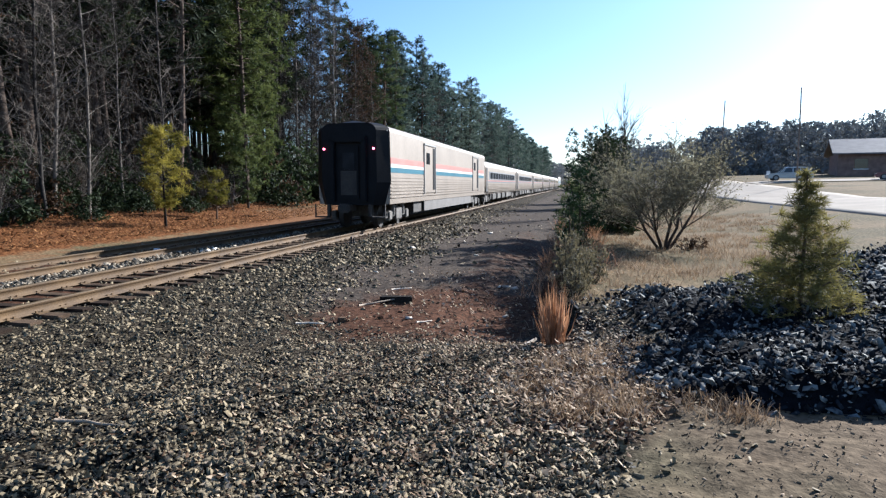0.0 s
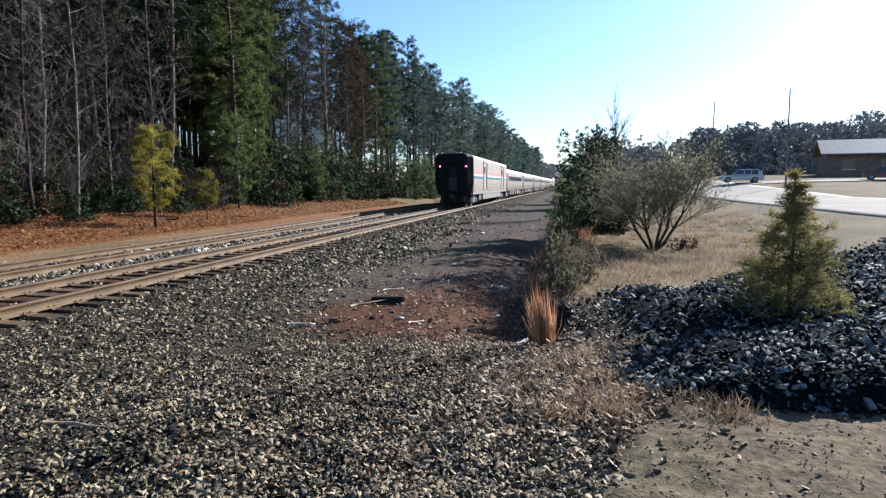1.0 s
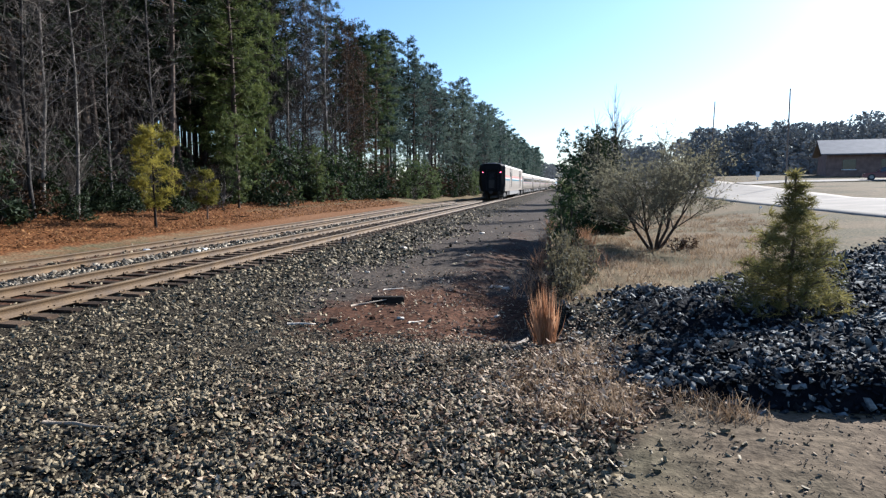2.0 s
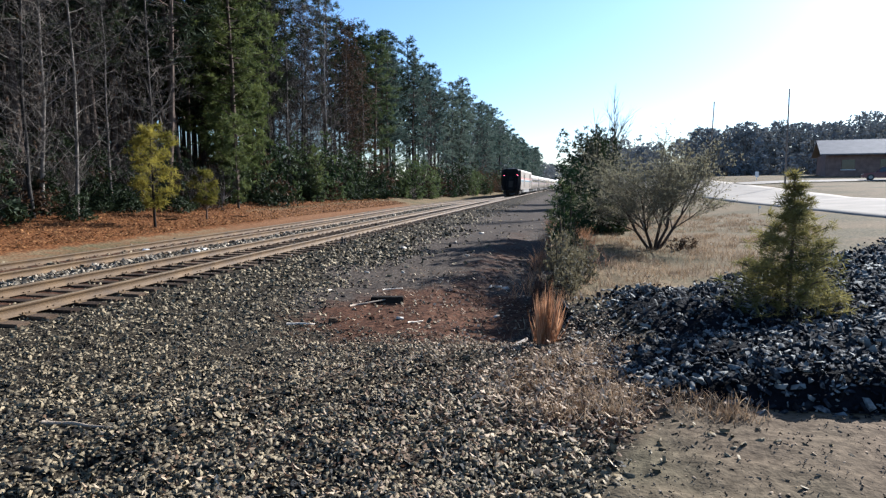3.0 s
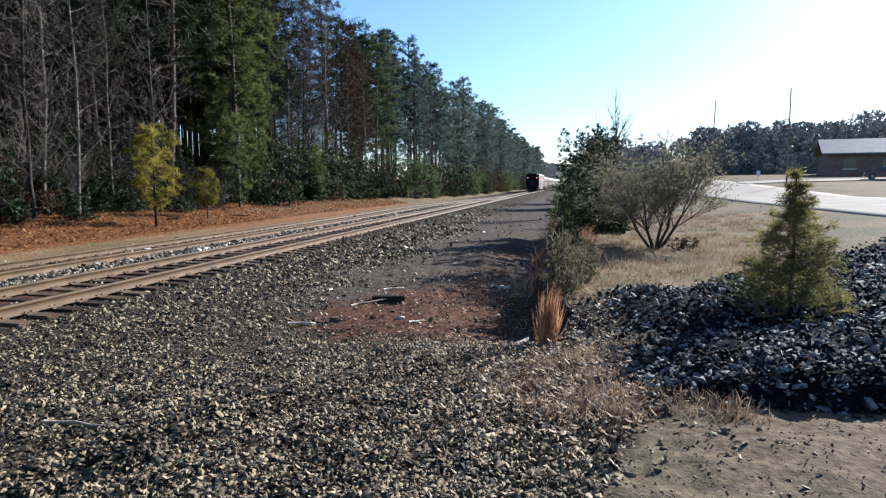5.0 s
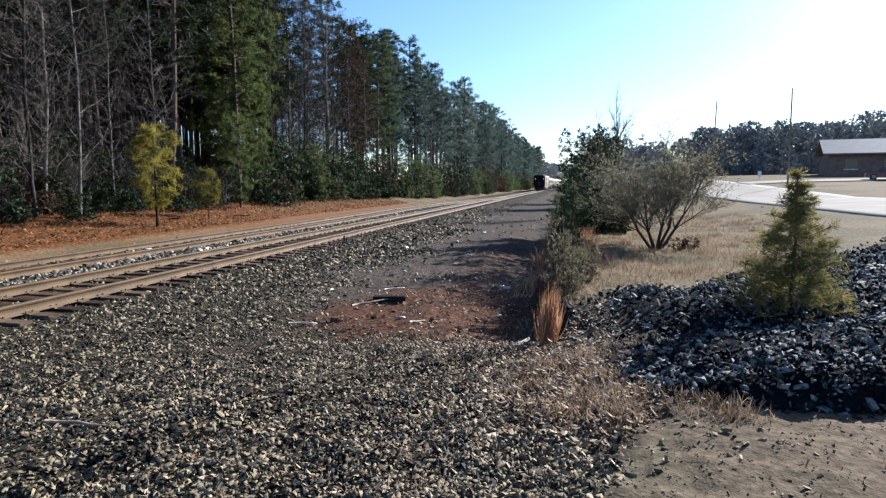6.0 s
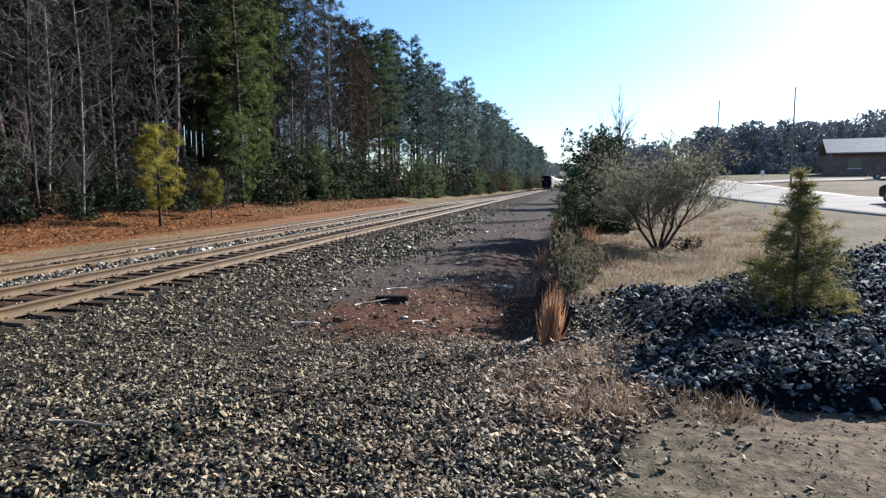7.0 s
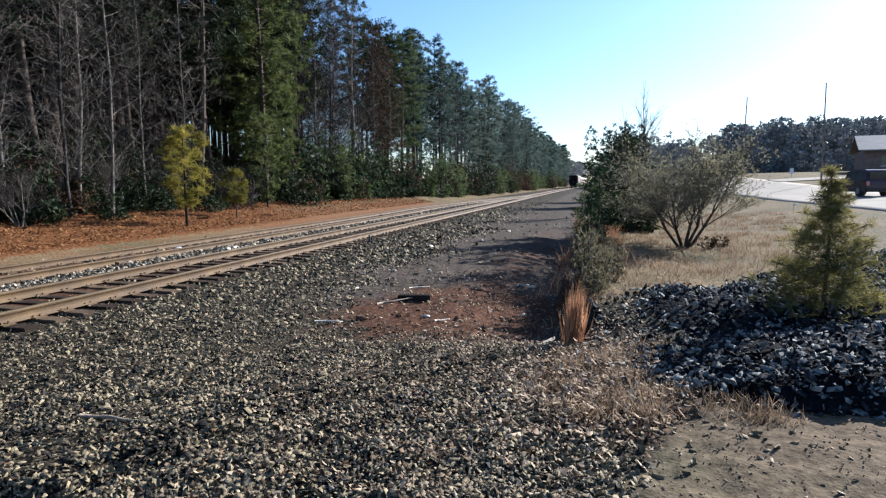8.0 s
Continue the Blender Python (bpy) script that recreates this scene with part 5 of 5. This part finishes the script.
# ---- small things on the ground ----
def litter_and_straw():
    rng = np.random.default_rng(12)
    rnd = random.Random(12)

    def flakes(name, x, y, size, material, label, category, lift=0.012):
        n = len(x)
        z = ground_z(x, y) + lift * rng.uniform(0.6, 2.4, n)
        a = rng.uniform(0, 2 * np.pi, n)
        t = rng.normal(0, 0.45, (n, 2))
        ux = np.stack([np.cos(a), np.sin(a), t[:, 0]], -1) * size[:, None]
        uy = np.stack([-np.sin(a), np.cos(a), t[:, 1]], -1) * (size * rng.uniform(0.35, 0.7, n))[:, None]
        c = np.stack([x, y, z], -1)
        curl = np.array([0, 0, 1]) * (size * 0.35)[:, None]
        V = np.stack([c - ux + curl, c - uy, c + ux + curl, c + uy], 1).reshape(-1, 3)
        F = np.arange(4 * n).reshape(-1, 4)[:, [0, 1, 2]]
        F = np.concatenate([F, np.arange(4 * n).reshape(-1, 4)[:, [0, 2, 3]]])
        return tagged(put(name, mesh_np(name, V, F, material)), label, category, kind="stuff")

    n = 10000
    x, y = rng.normal(-0.6, 1.4, n), rng.uniform(2.6, 8.6, n)
    keep = (heap_z(x, y) < 0) & (x > -5.2) & (rng.random(n) > 1.35 * zones(x, y)[3])
    flakes("fallen_leaf_cover", x[keep], y[keep], rng.uniform(0.010, 0.028, keep.sum()), LEAF_LITTER, "scattered dry brown leaves on the gravel", "leaves")
    n = 2400
    x, y = rng.normal(0.25, 0.55, n), rng.normal(5.7, 0.9, n)
    keep = (rng.random(n) > 1.35 * zones(x, y)[3]) & (heap_z(x, y) < 0.08)
    x, y = x[keep], y[keep]
    n = len(x)
    flakes("dry_leaf_drift", x, y, rng.uniform(0.014, 0.04, n), LEAF_LITTER, "drift of dry leaves beside the rubble mound", "leaves", 0.03)
    n = 1500
    x, y = rng.normal(-2.0, 1.2, n), rng.uniform(8.6, 15, n)
    flakes("clay_leaf_cover", x, y, rng.uniform(0.012, 0.04, n), LEAF_LITTER, "dry leaves and chips scattered over the red clay", "leaves")
    n = 16000
    y = rng.uniform(8, 60, n)
    x = -16.2 - rng.random(n) ** 1.4 * 6 + bend(y)
    flakes("bank_leaf_cover", x, y, rng.uniform(0.03, 0.07, n), BANK_LEAF, "dead leaves covering the far bank", "leaves", 0.03)

    def straw(name, spots, blade, count, material, label, wide=0.012):
        V, F = [], []
        for cx, cy0, r in spots:
            for _ in range(count):
                a, d = rnd.uniform(0, 6.283), r * rnd.random() ** 0.7
                bx_, by_ = cx + math.cos(a) * d, cy0 + math.sin(a) * d
                h = blade * rnd.uniform(0.4, 1.1)
                z = g(bx_, by_) - 0.01
                lean = Vector((rnd.gauss(0, 0.5), rnd.gauss(0, 0.5), 1)).normalized() * h
                s = Vector((rnd.gauss(0, 1), rnd.gauss(0, 1), 0)).normalized() * (blade * wide)
                p = Vector((bx_, by_, z))
                o = len(V)
                m, t = p + lean * 0.6, p + lean + Vector((lean.x, lean.y, -0.1 * h)) * 0.3
                V += [tuple(p - s), tuple(p + s), tuple(m + s * 0.8), tuple(m - s * 0.8), tuple(t + s * 0.15), tuple(t - s * 0.15)]
                F += [(o, o + 1, o + 2, o + 3), (o + 3, o + 2, o + 4, o + 5)]
        return tagged(put(name, mesh_np(name, V, F, material)), label, "grass", kind="stuff")

    spots = [(rnd.gauss(0.55, 0.55), rnd.gauss(5.3, 0.9), rnd.uniform(0.1, 0.3)) for _ in range(70)]
    spots = [s for s in spots if heap_z(s[0], s[1]) < 0.05 and s[1] > 4.4 + 0.4 * max(0, s[0] - 0.4)]
    straw("dry_grass_tuft_cover", spots, 0.17, 60, STRAW, "matted dry straw grass beside the rubble mound", 0.022)
    spots = []
    while len(spots) < 420:
        x, y = rnd.uniform(-0.6, 9), 9.3 + 26 * rnd.random() ** 1.5
        if heap_z(x, y) < -0.05 and x < 0.35 * y - 1.5 + 2:
            spots.append((x, y, rnd.uniform(0.2, 0.6)))
    straw("dry_turf", spots, 0.20, 44, STRAW, "rough dry straw-coloured turf beyond the rubble mound", 0.03)
    spots = [(rnd.uniform(-0.9, 0.7), rnd.uniform(13, 34), rnd.uniform(0.15, 0.4)) for _ in range(70)]
    straw("tall_dry_grass", spots, 0.6, 26, SEDGE, "tall reddish dry grass along the edge of the ballast", 0.009)


litter_and_straw()


def sedge_tuft():
    """A clump of broom sedge in three bundles that sway on their own."""
    tuft = tagged(new("sedge_clump"), "tall rust-coloured broom sedge clump swaying in the wind", "grass")
    out = []
    rng = random.Random(8)
    for k, (dx, spread) in enumerate(((-0.06, 0.10), (0.0, 0.07), (0.06, 0.10))):
        V, F = [], []
        for _ in range(60):
            a, d = rng.uniform(0, 6.283), rng.random() * 0.09
            p = Vector((dx + math.cos(a) * d * 0.8, math.sin(a) * d, -0.02))
            h = rng.uniform(0.35, 0.86) * (1 - 0.12 * abs(k - 1))
            t = p + Vector((dx * 0.5 + rng.gauss(0, spread * 0.55), rng.gauss(0, 0.07), h))
            m = p.lerp(t, 0.55) + Vector((rng.gauss(0, 0.012), rng.gauss(0, 0.012), 0))
            s = Vector((rng.gauss(0, 1), rng.gauss(0, 0.5), 0)).normalized() * 0.006
            o = len(V)
            V += [tuple(p - s * 0.6), tuple(p + s * 0.6), tuple(m + s), tuple(t), tuple(m - s)]
            F += [(o, o + 1, o + 2, o + 4), (o + 4, o + 2, o + 3, o + 3)]
        me = bpy.data.meshes.new("plume")
        me.from_pydata(V, [], [f if len(set(f)) == 4 else f[:3] for f in F])
        me.materials.append(SEDGE)
        out.append(put("plume", me, tuft))
    tuft.matrix_basis = pose(-0.24, 7.75, g(-0.24, 7.75), 0, 0, 11)
    tuft.scale = (1.1, 1.1, 1.12)
    return out


SEDGE_BUNDLES = sedge_tuft()


def stick(x, y, length, turn, r, material, label, name="fallen_stick", lift=0.01):
    rng = random.Random(int(x * 100 + y * 10))
    V, F = [], []
    p = Vector((-length / 2, 0, 0))
    n = 5
    for i in range(n):
        q = Vector((-length / 2 + length * (i + 1) / n, rng.gauss(0, r * 0.45), rng.gauss(0, r * 0.2)))
        tube_rings(V, F, p, q, r * (1 - 0.1 * i), r * (1 - 0.1 * (i + 1)), 6)
        p = q
    o = len(V)
    F += [(0, 1, 2, 3), (o - 6, o - 5, o - 4, o - 3)]
    ob = tagged(put(name, mesh_np(name, V, F, material)), label, "stick")
    ob.matrix_basis = pose(x, y, g(x, y) + r * 0.9 + lift, 0, rng.uniform(-4, 4), turn)


stick(-3.70, 3.9, 0.62, 10, 0.018, WOOD, "long bleached stick lying on the gravel")
stick(-3.9, 8.35, 0.42, 25, 0.022, PALE_WOOD, "short pale broken stick on the red clay")
stick(-3.45, 10.2, 0.75, 48, 0.025, WOOD, "bleached branch beside the dark timber block")
stick(-2.3, 9.1, 0.3, 50, 0.018, PALE_WOOD, "short pale broken stick on the red clay")
stick(-3.4, 11.6, 0.45, 40, 0.02, PALE_WOOD, "pale stick at the foot of the ballast")
stick(-0.78, 7.05, 0.35, 30, 0.014, WOOD, "thin weathered stick beside the sedge clump")
stick(-17.4, 29.5, 1.6, -10, 0.045, TIE, "dark fallen branch on the clay bank")
stick(-17.9, 24.6, 1.2, 160, 0.04, TIE, "dark fallen branch on the clay bank")



def rut_mud():
    """Near-black strips that paint the shade along the bottoms of the two short ruts."""
    rng = random.Random(15)
    V, F = [], []
    for line in RUTS:
        pts = []
        for (ax, ay), (bx_, by_) in zip(line, line[1:]):
            pts += [(ax + (bx_ - ax) * k / 8, ay + (by_ - ay) * k / 8) for k in range(8)]
        for k, (x, y) in enumerate(pts):
            w = 0.075 * math.sin(math.pi * (k + 0.6) / (len(pts) + 0.2)) ** 0.6 * rng.uniform(0.55, 1.15)
            for side in (-1, 0, 1):
                px = x + side * w * 0.85 + rng.uniform(-0.01, 0.01)
                py = y - side * w * 0.5
                V.append((px, py, g(px, py) + (0.022 if side == 0 else 0.004)))
            if k:
                o = len(V) - 6
                F += [(o, o + 1, o + 4, o + 3), (o + 1, o + 2, o + 5, o + 4)]
    tagged(put("rut_mud", mesh_np("rut_mud", V, F, SHADE_FILL, smooth=True)), "near-black strips painting the shade in two short ruts in the gravel", "mud", kind="structure")


# near-black colour standing in for the shadow in the ruts
SHADE_FILL = mat("damp_mud", (0.006, 0.005, 0.004), (0.026, 0.021, 0.017), 5, 0.9, 0.4, fine=30, spec=0.1)
rut_mud()


def splinter():
    bm = bx(-0.19, 0.19, -0.03, 0.03, 0, 0.035, 0.006)
    for v in bm.verts:
        v.co.y *= 1.0 - 0.7 * max(0, v.co.x / 0.19)
    ob = tagged(part("split_board", bm, PALE_WOOD), "split pale board leaning by the sedge clump", "board")
    ob.matrix_basis = pose(-0.55, 7.72, g(-0.55, 7.72) + 0.01, 0, -6, 62)


splinter()


CHAR = mat("tarred_old_wood", (0.006, 0.005, 0.004), (0.03, 0.024, 0.019), 6, 0.95, 0.5, fine=40, spec=0.08)


def dark_block():
    bm = bx(-0.30, 0.30, -0.09, 0.09, -0.04, 0.09, 0.015)
    ob = tagged(part("timber_block", bm, CHAR), "dark cut end of an old tie on the clay", "timber")
    ob.matrix_basis = pose(-3.2, 10.55, g(-3.2, 10.55), 0, 0, 14)
    bm = bx(-0.07, 0.07, -0.05, 0.05, 0, 0.11, 0.02)
    ob = tagged(part("clay_clod", bm, TIE), "dark clod beside the pale stick", "clod")
    ob.matrix_basis = pose(-3.55, 8.75, g(-3.55, 8.75) - 0.02, 8, 5, 30)


dark_block()


def rubble(name, label, spots, material, seed):
    shapes, face = stone_shapes(seed, 4)
    for k, (x, y, s) in enumerate(spots):
        ob = tagged(put(name, mesh_np(name, shapes[k % 4], face, material)), label, "stone", "scattered pale stones")
        ob.matrix_basis = pose(x, y, g(x, y) + s * 0.25, 0, 0, 40 * k)
        ob.scale = (s, s, s)


rubble("pale_stone", "pale stone lying on the red clay", [(-1.5, 13.7, 0.10), (-1.35, 13.75, 0.09), (-1.65, 13.6, 0.07), (-3.9, 14.2, 0.09), (-4.6, 13.5, 0.07), (-2.6, 9.3, 0.06), (-5.2, 19, 0.1),
                                                          (-4.0, 22, 0.1), (-2.9, 18, 0.09), (-3.6, 26, 0.12), (-1.2, 10.9, 0.06), (-4.6, 11.2, 0.06)], PALE_WOOD, 33)
rubble("white_rock", "white rock lying between the rails", [(-13.2, 17.0, 0.16), (-11.4, 16.9, 0.13), (-11.2, 17.1, 0.12), (-7.5, 15.6, 0.09)], WHITE_PAINT, 35)


def marker_flag():
    f = tagged(new("marker_flag"), "tiny white marker flag on a wire in the turf", "flag")
    part("wire", cy((0, 0, -0.1), (0, 0, 0.5), 0.006, seg=6), UNDER, f)
    part("pennant", bx(0.0, 0.14, -0.004, 0.004, 0.38, 0.5), WHITE_PAINT, f)
    f.matrix_basis = pose(9.6, 33.2, g(9.6, 33.2), 0, 0, 20)


marker_flag()


def derail_bracket():
    """A low dark switch rod bracket at the tie ends."""
    b = tagged(new("track_bracket"), "low dark steel bracket at the tie ends", "track part")
    part("base_plate", bx(-0.16, 0.16, -0.10, 0.10, 0, 0.03, 0.005), UNDER, b)
    part("arm", bx(-0.03, 0.03, -0.03, 0.03, 0.02, 0.22, 0.008), UNDER, b)
    part("arm", bx(0.06, 0.11, -0.03, 0.03, 0.02, 0.17, 0.008), UNDER, b)
    b.matrix_basis = pose(-7.35, 19.1, g(-7.35, 19.1) + 0.02, 0, 0, 15)


derail_bracket()


# ---- what moves ----
def motions():
    times = [0, 1, 2, 3, 4, 5, 6, 7, 8]
    for k, car in enumerate(TRAIN):
        walk(car, [(t, on_track(REAR_Y + SPEED * t + CAR * k)) for t in times])
    rows = []
    for t in times:
        y = 48.6 + 11.8 * (t - 8)
        rows.append((t, pose(18.3, y, g(18.3, y) + 0.05, 0, 0, 8)))
    walk(SUV, rows)
    # the grey car comes down the side road and turns away along the main road
    rows = []
    for t, x, y, turn in ((0, 25.0, 80.0, 84), (0.5, 22.8, 80.2, 84), (1, 21.0, 80.5, 82), (1.5, 18.4, 81.2, 74), (2, 16.4, 83.2, 30), (2.5, 15.7, 87.0, 4), (3, 15.6, 92.5, 0), (4, 15.7, 104, 0), (6, 16.2, 130, 0), (8, 17.0, 160, 0)):
        rows.append((t, pose(x, y, g(x, y) + 0.1, 0, 0, turn)))
    walk(GREY_CAR, rows)
    # the wind in the sedge: degrees of sideways lean
    leans = ((0, -4, -1, 2), (0.5, -7, -5, -2), (1, -10, -9, -7), (1.5, -8, -8, -6), (2.2, -3, 0, 2), (3, 3, 5, 9), (3.5, 8, 8, 10), (4, 9, 8, 8), (4.5, 10, 7, 6), (5.2, 7, 6, 5), (6, 8, 6, 3), (6.5, 9, 6, 4), (7.2, 8, 5, 3), (8, 9, 5, 2))
    for k, bundle in enumerate(SEDGE_BUNDLES):
        walk(bundle, [(row[0], pose(0, 0, 0, 0, row[k + 1], 0)) for row in leans])


motions()
